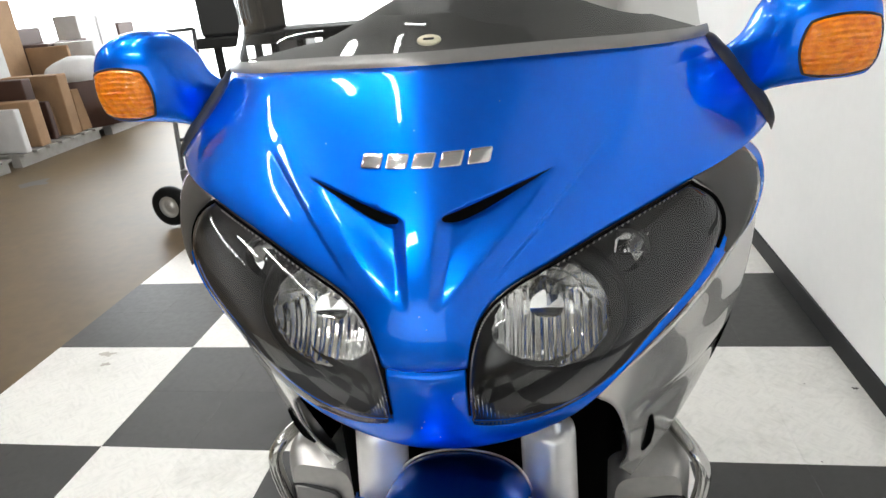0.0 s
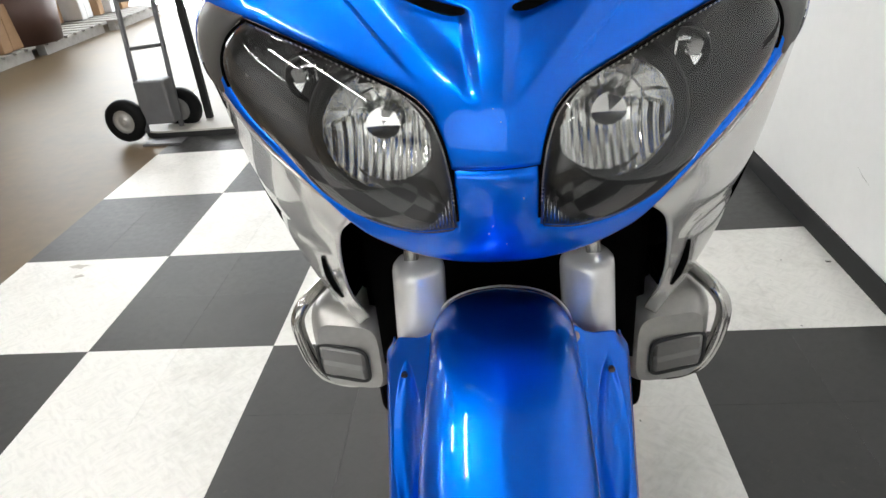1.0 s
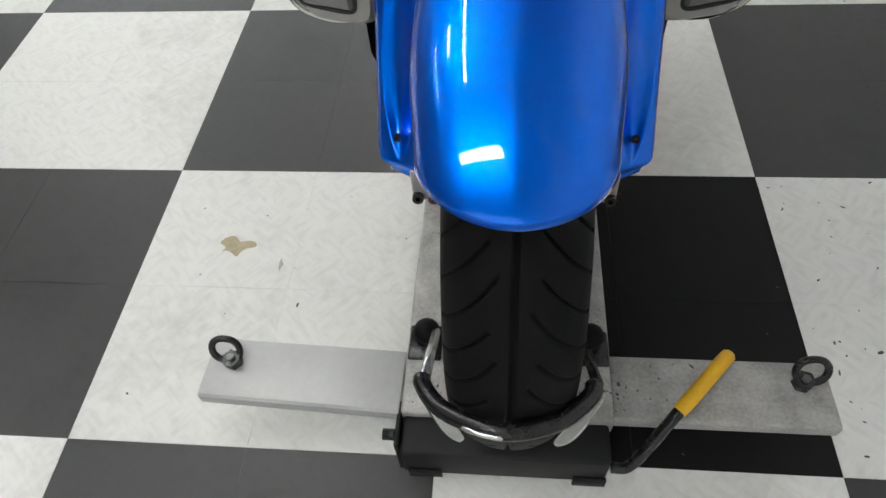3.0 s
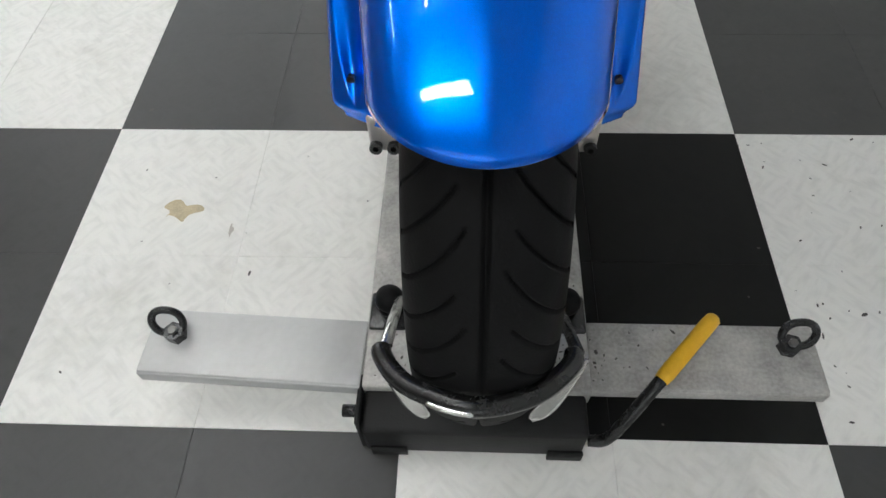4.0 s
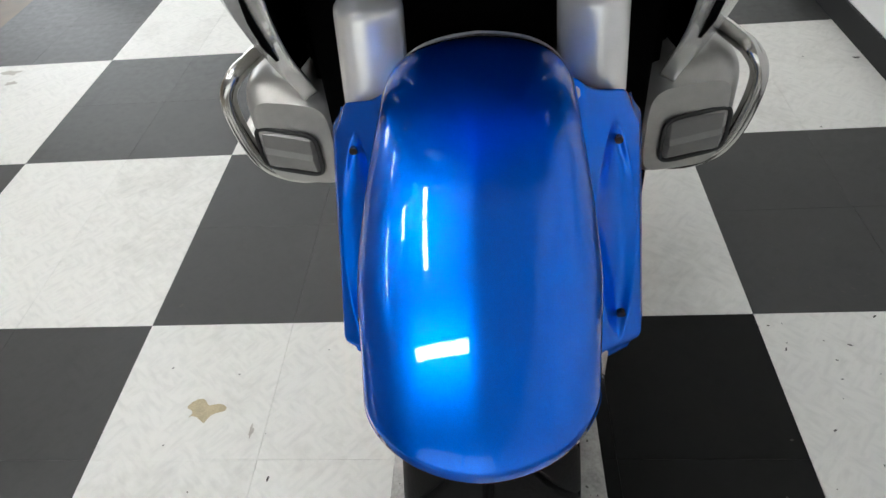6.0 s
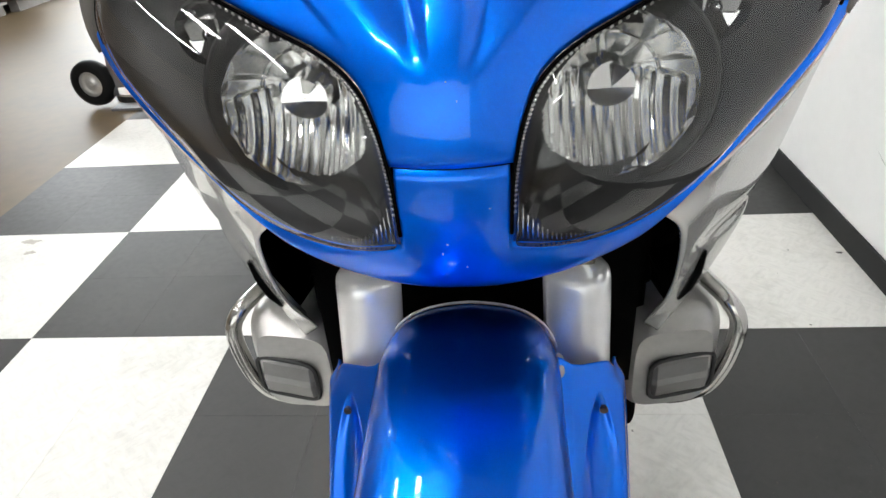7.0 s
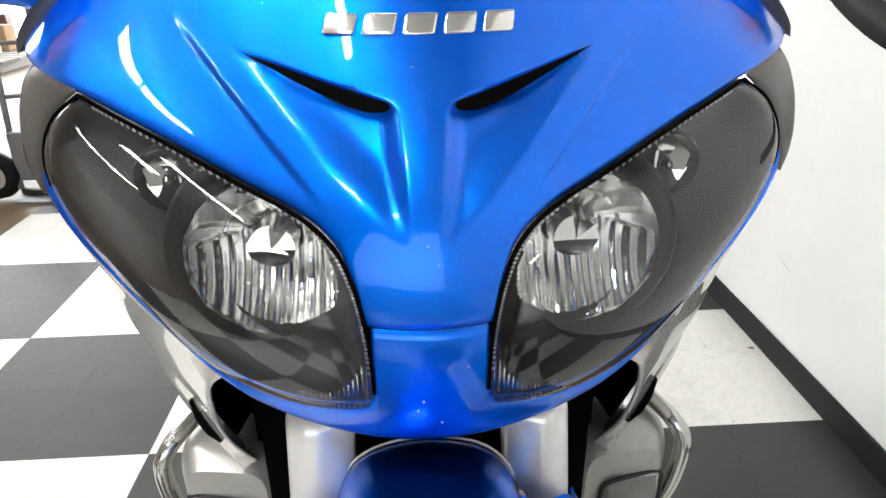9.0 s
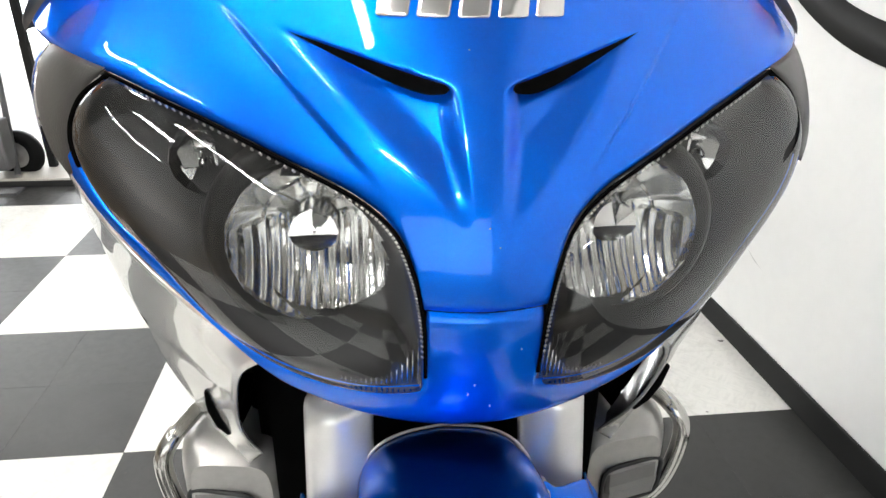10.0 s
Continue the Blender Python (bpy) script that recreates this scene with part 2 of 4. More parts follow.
def grid(fn, nu, nv, flip=False, keep=None, wrap=False):
    """A sheet of nu x nv cells from fn(u, v), u and v from 0 to 1."""
    bm = bmesh.new()
    rows = [[bm.verts.new(fn(i / nu, j / nv)) for j in range(nv + 1)] for i in range(nu + (0 if wrap else 1))]
    n = len(rows)
    for i in range(nu):
        for j in range(nv):
            if keep and not keep((i + 0.5) / nu, (j + 0.5) / nv):
                continue
            a, b = rows[i], rows[(i + 1) % n]
            q = (a[j], b[j], b[j + 1], a[j + 1])
            bm.faces.new(q[::-1] if flip else q)
    bmesh.ops.remove_doubles(bm, verts=bm.verts, dist=1e-5)
    loose = [v for v in bm.verts if not v.link_faces]
    bmesh.ops.delete(bm, geom=loose, context="VERTS")
    return bm


def box(x0, x1, y0, y1, z0, z1, bevel=0.0, seg=2):
    bm = bmesh.new()
    bmesh.ops.create_cube(bm, size=1)
    for v in bm.verts:
        v.co = Vector((x0 + (v.co.x + 0.5) * (x1 - x0), y0 + (v.co.y + 0.5) * (y1 - y0), z0 + (v.co.z + 0.5) * (z1 - z0)))
    if bevel:
        bmesh.ops.bevel(bm, geom=bm.edges[:], offset=bevel, segments=seg, profile=0.5, affect="EDGES")
    return bm


def tube(points, r, sides=12, caps=True, taper=None):
    """A round bar along points."""
    bm = bmesh.new()
    pts = [Vector(p) for p in points]
    rings, ref = [], None
    for i, p in enumerate(pts):
        d = (pts[min(i + 1, len(pts) - 1)] - pts[max(i - 1, 0)]).normalized()
        if ref is None:
            ref = d.orthogonal().normalized()
        ref = (ref - d * ref.dot(d)).normalized()
        side = d.cross(ref)
        rr = taper[i] if taper else r
        rings.append([bm.verts.new(p + rr * (math.cos(a) * ref + math.sin(a) * side)) for a in (2 * math.pi * k / sides for k in range(sides))])
    for a, b in zip(rings, rings[1:]):
        for k in range(sides):
            bm.faces.new((a[k], a[(k + 1) % sides], b[(k + 1) % sides], b[k]))
    if caps:
        bm.faces.new(rings[0][::-1]), bm.faces.new(rings[-1])
    return bm


def spline(pts, n):
    """n + 1 points of a smooth curve through pts."""
    p = [np.array(q, float) for q in pts]
    p = [2 * p[0] - p[1], *p, 2 * p[-1] - p[-2]]
    out = []
    for k in range(n + 1):
        s = k / n * (len(pts) - 1)
        i = min(int(s), len(pts) - 2)
        t = s - i
        a, b, c, d = p[i:i + 4]
        out.append(0.5 * (2 * b + (c - a) * t + (2 * a - 5 * b + 4 * c - d) * t * t + (3 * b - a - 3 * c + d) * t ** 3))
    return out


def along(curve, u):
    s = min(max(u, 0), 1) * (len(curve) - 1)
    i = min(int(s), len(curve) - 2)
    return curve[i] + (curve[i + 1] - curve[i]) * (s - i)


def face_front(ob):
    """Turns a sheet's normals towards the front."""
    if sum(p.normal.y * p.area for p in ob.data.polygons) > 0:
        ob.data.flip_normals()
    return ob


def shell(ob, thick, offset=-1):
    mod = ob.modifiers.new("shell", "SOLIDIFY")
    mod.thickness, mod.offset = thick, offset
    return ob


def merge(*bms):
    out = bmesh.new()
    for b in bms:
        me = bpy.data.meshes.new("tmp")
        b.to_mesh(me)
        b.free()
        out.from_mesh(me)
        bpy.data.meshes.remove(me)
    return out


def smooth01(x):
    x = min(max(x, 0), 1)
    return x * x * (3 - 2 * x)


def lathe_y(profile, cx, cy, cz, n=48, a0=0.0, a1=2 * math.pi):
    """Turns (r, y) about a line along y."""
    k = len(profile) - 1
    return grid(lambda u, v: (cx + profile[round(v * k)][0] * math.cos(a0 + (a1 - a0) * u), cy + profile[round(v * k)][1],
                              cz + profile[round(v * k)][0] * math.sin(a0 + (a1 - a0) * u)), n, k)


# ---- the room ----
TILE, ROOM_H = 0.305, 3.3
wall = tagged(part("wall_east", box(1.213, 1.36, -4.5, 9.2, 0, ROOM_H), WALL_WHITE, smooth=False), "smooth white painted wall", "wall", kind="structure")
tagged(part("baseboard", box(1.204, 1.2135, -4.5, 9.2, 0, 0.083, 0.003, 1), BASE_BLACK, smooth=False), "black rubber baseboard along the white wall", "baseboard", kind="structure")
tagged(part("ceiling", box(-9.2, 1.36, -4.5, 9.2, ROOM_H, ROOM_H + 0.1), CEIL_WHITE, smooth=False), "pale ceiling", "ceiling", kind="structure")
tagged(part("floor", box(-9.2, 1.36, -4.65, 9.2, -0.12, -0.004), CONCRETE, smooth=False), "polished brown concrete floor", "floor", kind="structure")


def wall_with_opening(name, axis, at, lo, hi, o0, o1, top):
    """A wall 0.15 thick across axis with one opening from the floor to top."""
    bits = [(lo, o0, 0, ROOM_H), (o1, hi, 0, ROOM_H), (o0, o1, top, ROOM_H)]
    bms = [box(at, at + 0.15, a, b, c, d) if axis == "x" else box(a, b, at, at + 0.15, c, d) for a, b, c, d in bits]
    return tagged(part(name, merge(*bms), WALL_WHITE, smooth=False), "white wall with a wide bright doorway", "wall", kind="structure")


wall_with_opening("wall_north", "y", 9.05, -9.2, 1.36, -8.3, -1.3, 3.1)
# added: an unseen glazed wall with a glowing sheet, frontal fill light
tagged(part("wall_south", merge(box(-9.2, -9.0, -4.65, -4.5, 0, ROOM_H), box(1.2, 1.36, -4.65, -4.5, 0, ROOM_H), box(-9.0, 1.2, -4.65, -4.5, 0, 0.1), box(-9.0, 1.2, -4.65, -4.5, 3.15, ROOM_H)), WALL_WHITE, smooth=False), "unseen white wall round the added fill light", "wall", kind="structure")
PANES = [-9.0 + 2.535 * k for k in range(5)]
window = tagged(part("fill_window", merge(*[box(x, x + 0.06, -4.61, -4.54, 0.1, 3.15) for x in PANES], *[box(x + 0.06, x + 2.535, -4.61, -4.54, z, z + 0.05) for x in PANES[:4] for z in (0.1, 3.1)]), CAST, smooth=False), "pale grey frame added before the fill light", "window", kind="structure")
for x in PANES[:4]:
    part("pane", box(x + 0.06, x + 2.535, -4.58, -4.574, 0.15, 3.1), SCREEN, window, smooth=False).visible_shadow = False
tagged(part("backdrop", box(-9.6, 1.8, -5.45, -5.4, -0.6, ROOM_H + 0.6), FILL_GLOW, smooth=False), "glowing sheet added to light the motorcycle's front", "daylight", kind="structure")
# unseen wall, added in tan to darken the left lens's reflection
tagged(part("wall_west", box(-9.35, -9.2, -4.65, 9.2, 0, ROOM_H), WALL_TAN, smooth=False), "unseen tan wall added on the west side", "wall", kind="structure")
tagged(part("backdrop", box(-12, 3, 10.6, 10.65, -0.2, 5), DAY_GLOW, smooth=False), "bright daylight outside the doorway", "daylight", kind="structure")


# strip lamps under the ceiling
def strip_lamp(x, y, length, across=False, z=ROOM_H - 0.12, wide=0.06, glow=LAMP_GLOW):
    ob = thing("ceiling_light", "long white fluorescent strip light under the ceiling", "ceiling light", "strip lights", (x, y, z))
    a, b = (length / 2, wide) if across else (wide, length / 2)
    part("housing", box(-a, a, -b, b, 0.03, 0.12, 0.01, 1), CEIL_WHITE, ob, smooth=False)
    part("diffuser", box(-a + 0.02, a - 0.02, -b + 0.02, b - 0.02, 0, 0.028, 0.008, 2), glow, ob, smooth=False)
    return ob


for lx in (-0.95, -3.2):
    for ly in (-2.6, 0.2, 3.0, 5.8):
        if ly > 0:
            for step in (-0.39, 0.39):
                strip_lamp(lx, ly + 0.55 + step, 0.76)
strip_lamp(-1.0, -1.17, 1.04, True, wide=0.13, glow=PANEL_GLOW).rotation_euler.z = radians(9)
strip_lamp(-1.65, 0.9, 0.6, wide=0.085, glow=PANEL_GLOW)

# ---- the motorcycle: front surface ----
ZY = [(0.78, 0.295), (0.815, 0.268), (0.848, 0.247), (0.894, 0.231), (0.957, 0.226), (1.016, 0.236), (1.05, 0.256), (1.09, 0.287), (1.134, 0.326), (1.18, 0.370), (1.22, 0.412), (1.27, 0.462)]
NOSE = np.polynomial.Polynomial.fit([q[0] for q in ZY], [q[1] for q in ZY], 8)


def front_y(h, z):
    """How far back the fairing's face lies, h to the side of the centre plane, at height z."""
    h = abs(h)
    return float(NOSE(min(max(z, 0.78), 1.27))) + 0.71 * ((h * h + 0.0016) ** 0.65 - 0.01522) + (4 * (h - 0.28) ** 2 if h > 0.28 else 0) \
        + (3.4 * (h - 0.2) ** 2 * min(max((z - 1.09) / 0.1, 0), 1) ** 1.5 if h > 0.2 else 0)


def on_face(s, h, z, back=0.0):
    return Vector((BX + s * h, front_y(h, z) + back, z))


LAMP_TOP = spline([(0.041, 0.884), (0.042, 0.93), (0.045, 0.958), (0.050, 0.981), (0.061, 1.005), (0.085, 1.023), (0.133, 1.040), (0.187, 1.057), (0.240, 1.071), (0.279, 1.081)], 80)
LAMP_LOW = spline([(0.041, 0.884), (0.09, 0.872), (0.145, 0.877), (0.195, 0.902), (0.24, 0.948), (0.285, 0.988), (0.315, 1.028), (0.308, 1.059), (0.279, 1.081)], 80)
STRIP_LOW = spline([(0.0, 0.823), (0.055, 0.821), (0.10, 0.827), (0.145, 0.845), (0.17, 0.864), (0.212, 0.906), (0.2625, 0.950), (0.304, 0.987), (0.327, 1.006)], 80)


def curve_z(curve, h):
    """Height of a rising curve at h."""
    return float(np.interp(h, [q[0] for q in curve], [q[1] for q in curve]))


def recess(h, z):
    """Scoops under the two slots and the sharp crease beside them, as depth."""
    h = abs(h)
    d = 0.0
    # the scoop: a triangle that deepens towards its slot
    ax, az, cx, cz = 0.010, 1.003, 0.143, 1.121
    nx, nz = -(cz - az), cx - ax
    ln = math.hypot(nx, nz)
    out = ((h - ax) * nx + (z - az) * nz) / ln
    roof = 1.088 + (h - 0.016) * (1.121 - 1.088) / 0.127 - z
    inner = h - (0.010 + 0.007 * (z - 1.006) / 0.08)
    if out > 0 and roof > -0.004 and inner > -0.004:
        d += 0.013 * smooth01(out / 0.030) * smooth01((roof + 0.003) / 0.006) * smooth01((inner + 0.003) / 0.017)
    # the crease from the lamp's inner bend up and out
    bx, bz, ex, ez = 0.066, 1.028, 0.205, 1.152
    tx, tz = ex - bx, ez - bz
    ln = math.hypot(tx, tz)
    t = ((h - bx) * tx + (z - bz) * tz) / ln / ln
    side = ((h - bx) * tz - (z - bz) * tx) / ln
    if 0 < t < 1 and side > -0.003:
        d += 0.004 * smooth01(t / 0.25) * smooth01((1 - t) / 0.35) * smooth01((side + 0.003) / 0.006) * math.exp(-max(side, 0) / 0.022)
    return d


bike = thing("motorcycle", "blue and silver touring motorcycle clamped in a wheel chock", "motorcycle")

COWL_W = 0.43


def cowl_edges(u):
    """Side distance, lowest and highest z of the cowl at u (0 centre, 1 side)."""
    h = COWL_W * (0.36 * u + 0.64 * u * u)
    lo = curve_z(LAMP_TOP, h) if h > 0.0443 else 0.9525
    if h > 0.279:
        lo = 1.081 + (h - 0.279) * 0.15
    hi = 1.222 - 0.12 * h * h if h < 0.345 else 1.2077 - (h - 0.345) * 1.3
    return h, lo, max(hi, lo + 0.001)


def cowl_fn(s):
    def fn(u, v):
        h, lo, hi = cowl_edges(u)
        z = lo + (hi - lo) * v
        roll = (0.003 if h < 0.045 else 0.007) * math.exp(-(z - lo) / 0.0025) + 0.006 * math.exp(-(hi - z) / 0.004)
        return on_face(s, h, z, recess(h, z) + roll)
    return fn


cowl = part("cowl", merge(grid(cowl_fn(1), 150, 120), grid(cowl_fn(-1), 150, 120, True)), BLUE, bike, "glossy metallic blue front cowl")
bm = bmesh.new()
bm.from_mesh(cowl.data)
bmesh.ops.remove_doubles(bm, verts=bm.verts, dist=1e-4)
bm.to_mesh(cowl.data)
bm.free()
finish(cowl)


def strip_fn(s):
    """Lower nose: between the lamps, and as a narrow strip beneath them."""
    def fn(u, v):
        lo = along(STRIP_LOW, u)
        k = u / 0.13
        mid = np.array((0.041 * k, 0.884)) if k < 1 else along(LAMP_LOW, (u - 0.13) / 0.87 * 0.74)
        top = 0.951 - 0.884 if k < 1 else 0.0
        gap = math.hypot(*(mid - lo)) + 1e-6
        if v < 0.6:
            q, below, above = lo + (mid - lo) * v / 0.6, gap * v / 0.6, gap * (1 - v / 0.6) + top
        else:
            w = (v - 0.6) / 0.4
            q, below, above = mid + np.array((0.0, top * w)), gap + top * w, top * (1 - w)
        c = max(0, 1 - k / 3)
        roll = min(1, (gap + top) / 0.016) * (0.008 + 0.005 * c) * math.exp(-below / (0.004 + 0.004 * c)) + 0.004 * min(1, (gap + top) / 0.02) * math.exp(-above / 0.0025)
        return on_face(s, q[0], q[1], roll)
    return fn


part("lower_nose", merge(grid(strip_fn(1), 140, 45), grid(strip_fn(-1), 140, 45, True)), BLUE, bike, "blue lower nose panel under the headlights")

for s in (1, -1):
    # slots above the scoops, their inner shade laid on as black sheets
    up = spline([(0.0215, 1.0895), (0.024, 1.0925), (0.035, 1.0952), (0.08, 1.1066), (0.132, 1.1195)], 32)
    dn = spline([(0.0215, 1.0895), (0.026, 1.0866), (0.041, 1.0866), (0.07, 1.0954), (0.132, 1.1195)], 32)
    part("air_slot_shade", grid(lambda u, v: on_face(s, *(along(dn, u) + (along(up, u) - along(dn, u)) * v), -0.0016 + 0.3 * (1 - v) * recess(*along(dn, u))), 40, 6, s < 0), VOID_BLACK, bike, "black sheet for the shade in an air slot")

    lamp = part("headlight", grid(lambda u, v: on_face(s, *(along(LAMP_LOW, u) + (along(LAMP_TOP, u) - along(LAMP_LOW, u)) * v), -0.0005 + 0.003 * (2 * v - 1) ** 6 - 0.034 * max(0, math.sin(math.pi * v)) ** 0.5 * max(0, math.sin(math.pi * u)) ** 0.5), 120, 70, s < 0), LENS, bike, "clear plastic headlight lens")
    lamp.visible_shadow = False
    bm = bmesh.new()
    bm.from_mesh(lamp.data)
    for _ in range(36):
        bmesh.ops.smooth_vert(bm, verts=[v for v in bm.verts if not v.is_boundary], factor=0.5, use_axis_x=True, use_axis_y=True, use_axis_z=True)
    bm.to_mesh(lamp.data)
    bm.free()
    finish(lamp)
    face_front(lamp)

    hx, hz = 0.121, 0.967
    bowl_y = 0.318

    def inside(u, v):
        q = along(LAMP_LOW, u) + (along(LAMP_TOP, u) - along(LAMP_LOW, u)) * v
        depth = 0.004 + 0.05 * (math.sin(math.pi * v) ** 0.6) * min(1, 3.2 * math.sin(math.pi * u))
        return on_face(s, q[0], q[1], depth)

    def not_bowl(u, v):
        q = along(LAMP_LOW, u) + (along(LAMP_TOP, u) - along(LAMP_LOW, u)) * v
        return math.hypot(q[0] - hx, q[1] - hz) > 0.056

    housing = part("lamp_housing", grid(inside, 110, 60, s < 0, not_bowl), HOUSING, lamp, "dark grey lamp housing")
    housing.shadow_terminator_geometry_offset, housing.shadow_terminator_normal_offset = 0.4, 0.02

    bowl_rng = random.Random(5)
    columns = [(bowl_rng.uniform(-0.0012, 0.0012), bowl_rng.uniform(-0.16, 0.16)) for _ in range(40)]

    def dish(u, v):
        """A deep bowl: upright columns below, wedge facets above."""
        a, r = 2 * math.pi * u, 0.063 * (0.16 + 0.84 * v)
        x, z = r * math.cos(a), r * math.sin(a)
        deep = 0.052 * (1 - (r / 0.063) ** 2)
        low = smooth01((0.012 - z) / 0.003)
        k = (x + 0.2) / 0.0098
        off, lean = columns[int(k) % 40]
        column = off + lean * (k % 1 - 0.5) * 0.0098 - 0.0011 * math.cos(2 * math.pi * (k % 1))
        m = (a / (2 * math.pi) * 14) % 1
        off, lean = columns[int(a / (2 * math.pi) * 14) + 11]
        wedge = 1.2 * off + (lean * 0.05 * (m - 0.5) - 0.0012 * math.sin(math.pi * m)) * v + 0.0025 * (v > 0.62)
        return Vector((BX + s * (hx + x), bowl_y + deep + (low * column + (1 - low) * wedge) * smooth01((v - 0.1) / 0.2), hz + z))

    part("reflector", grid(dish, 170, 40, s > 0), REFLECTOR, lamp, "fluted chrome reflector bowl")
    part("bowl_back", lathe_y([(0.0001, 0.085), (0.05, 0.075), (0.0665, 0.03), (0.0675, 0.003)], BX + s * hx, bowl_y, hz, 40), HOUSING, lamp)
    collar = [(0.0675, 0.004), (0.075, -0.002), (0.083, 0.006), (0.086, 0.016)]
    part("reflector_collar", lathe_y(collar, BX + s * hx, bowl_y, hz, 48), HOUSING, lamp)

    # bright bevelled rim of many small uneven facets
    rim = lathe_y([(0.0605, 0.008), (0.0630, 0.001), (0.0655, -0.003), (0.0675, 0.001), (0.0680, 0.010)], BX + s * hx, bowl_y, hz, 54)
    for v in rim.verts:
        v.co += Vector((bowl_rng.uniform(-1, 1), bowl_rng.uniform(-1, 1), bowl_rng.uniform(-1, 1))) * 0.0011
    part("reflector_rim", rim, REFLECTOR, lamp, "sparkling bevelled rim", smooth=False)

    # bulb shield: a round cap of four flat sectors
    cap = bmesh.new()
    cx, cy, cz = BX + s * hx, bowl_y + 0.004, hz + 0.006
    for a0, a1, tilt in ((88, 180, (0.1, 0.3)), (48, 88, (-0.25, -0.1)), (-4, 48, (0.12, 0.25)), (180, 356, (0.0, -0.5))):
        ring = []
        for q in range(9):
            a = radians(a0 + (a1 - a0) * q / 8)
            x, z = 0.0185 * math.cos(a), 0.0185 * math.sin(a)
            ring.append(cap.verts.new((cx + x, cy + tilt[0] * x + tilt[1] * z, cz + z)))
        cap.faces.new([cap.verts.new((cx, cy, cz)), *ring])
        lower = [cap.verts.new(p.co + Vector((0, 0.032, 0))) for p in ring]
        for q in range(8):
            cap.faces.new((ring[q], ring[q + 1], lower[q + 1], lower[q]))
    part("bulb_cap", cap, REFLECTOR, lamp, "faceted chrome bulb cap", smooth=False)

    # parking lamp: a dark well with a few bright shards and a small bulb
    wx, wy, wz = BX + s * 0.205, 0.366, 1.020
    part("parking_well", lathe_y([(0.0001, 0.024), (0.014, 0.02), (0.023, 0.008), (0.0265, -0.004), (0.029, 0.004)], wx, wy, wz, 14), HOUSING, lamp, "dark parking lamp well", smooth=False)
    part("parking_bulb", lathe_y([(0.0001, -0.006), (0.004, -0.004), (0.0055, 0.002), (0.0055, 0.02)], wx, wy, wz - 0.001, 12), REFLECTOR, lamp)
    for dx, dz, sx, sz, ax, az in ((-0.014, 0.006, 0.007, 0.009, -16, 14), (0.012, 0.004, 0.009, 0.010, -28, -16), (-0.013, -0.010, 0.006, 0.005, -34, 8), (0.010, -0.012, 0.008, 0.005, -12, -10), (0.0, 0.015, 0.008, 0.005, -30, 4)):
        sx, sz = 1.25 * sx, 1.25 * sz
        shard = box(-sx, sx, -0.001, 0.001, -sz, sz, 0.0007, 1)
        for v in shard.verts:
            v.co.x *= 1 + 0.35 * v.co.z / sz
        part("parking_facet", shard, REFLECTOR, lamp, smooth=False).matrix_local = pose(wx + s * dx, wy + 0.004 + 0.5 * (dx + 0.014) * 0.5, wz + dz, ax, 0, s * az)
    # fine upright ribs in the lower inner corner
    bms = []
    for k in range(16):
        h = 0.046 + k * 0.0038
        z0 = 0.8835 - 0.012 * smooth01(k / 10) + 0.001
        z1 = z0 + 0.012 * (1 - k / 22) + 0.03 * (1 - k / 16) ** 6
        bms.append(tube([on_face(s, h, z0, 0.005), on_face(s, h, (z0 + z1) / 2, 0.005), on_face(s, h, z1, 0.005)], 0.0009, 5))
    part("lens_ribs", merge(*bms), REFLECTOR, lamp, "fine clear ribs")
    part("seal", tube([on_face(s, q[0], q[1], 0.0) for q in LAMP_TOP[2:]], 0.0015, 8), VOID_BLACK, lamp, "black rubber seal")
    beads = merge(*[tube([on_face(s, q[0] + 0.0015, q[1] - 0.0022, -0.0014), on_face(s, q[0] + 0.0032, q[1] - 0.0010, -0.0014)], 0.00085, 5) for q in LAMP_TOP[6:76]])
    tagged(part("seal_beading", beads, CAST, lamp, "fine pale beads along the seal"), kind="stuff")
    part("seal", tube([on_face(s, q[0], q[1], 0.001) for q in LAMP_LOW[56:]], 0.0022, 8), VOID_BLACK, lamp)

    # dark panel beyond the lamp
    pan_in = spline([(0.282, 1.0835), (0.3095, 1.0605), (0.317, 1.03), (0.311, 1.008), (0.318, 1.003)], 24)
    pan_out = spline([(0.283, 1.0845), (0.322, 1.0915), (0.350, 1.0935), (0.369, 1.076), (0.371, 1.05), (0.350, 1.022), (0.318, 1.003)], 36)
    part("lamp_side_panel", grid(lambda u, v: on_face(s, *(along(pan_in, u) + (along(pan_out, u) - along(pan_in, u)) * v), -0.001 + 0.004 * (2 * v - 1) ** 4), 36, 16, s < 0), GREY_PLASTIC, bike, "dark grey plastic panel beside the headlight")

    # blue side wing behind the panel and the body side beyond
    side_a = [(0.354, 1.097), (0.374, 1.075), (0.376, 1.047), (0.357, 1.021), (0.332, 1.005)]
    wing = spline([(h, front_y(h, z) + 0.004, z) for h, z in side_a], 30)
    part("side_wing", grid(lambda u, v: (BX + s * (along(wing, u)[0] + 0.020 * smooth01(0.5 + v / 0.24) - 0.010 + 0.035 * v), along(wing, u)[1] + 0.28 * v, along(wing, u)[2] - 0.01 * v), 30, 48, s < 0), BLUE, bike, "blue fairing side")

    # silver lower fairing
    fr = spline([(0.168, 0.312, 0.866), (0.196, 0.338, 0.832), (0.218, 0.40, 0.745), (0.230, 0.47, 0.655), (0.226, 0.54, 0.568)], 60)
    bk = spline([(0.37, 0.47, 1.032), (0.405, 0.585, 0.93), (0.410, 0.64, 0.82), (0.385, 0.66, 0.70), (0.322, 0.625, 0.612), (0.236, 0.56, 0.556)], 60)

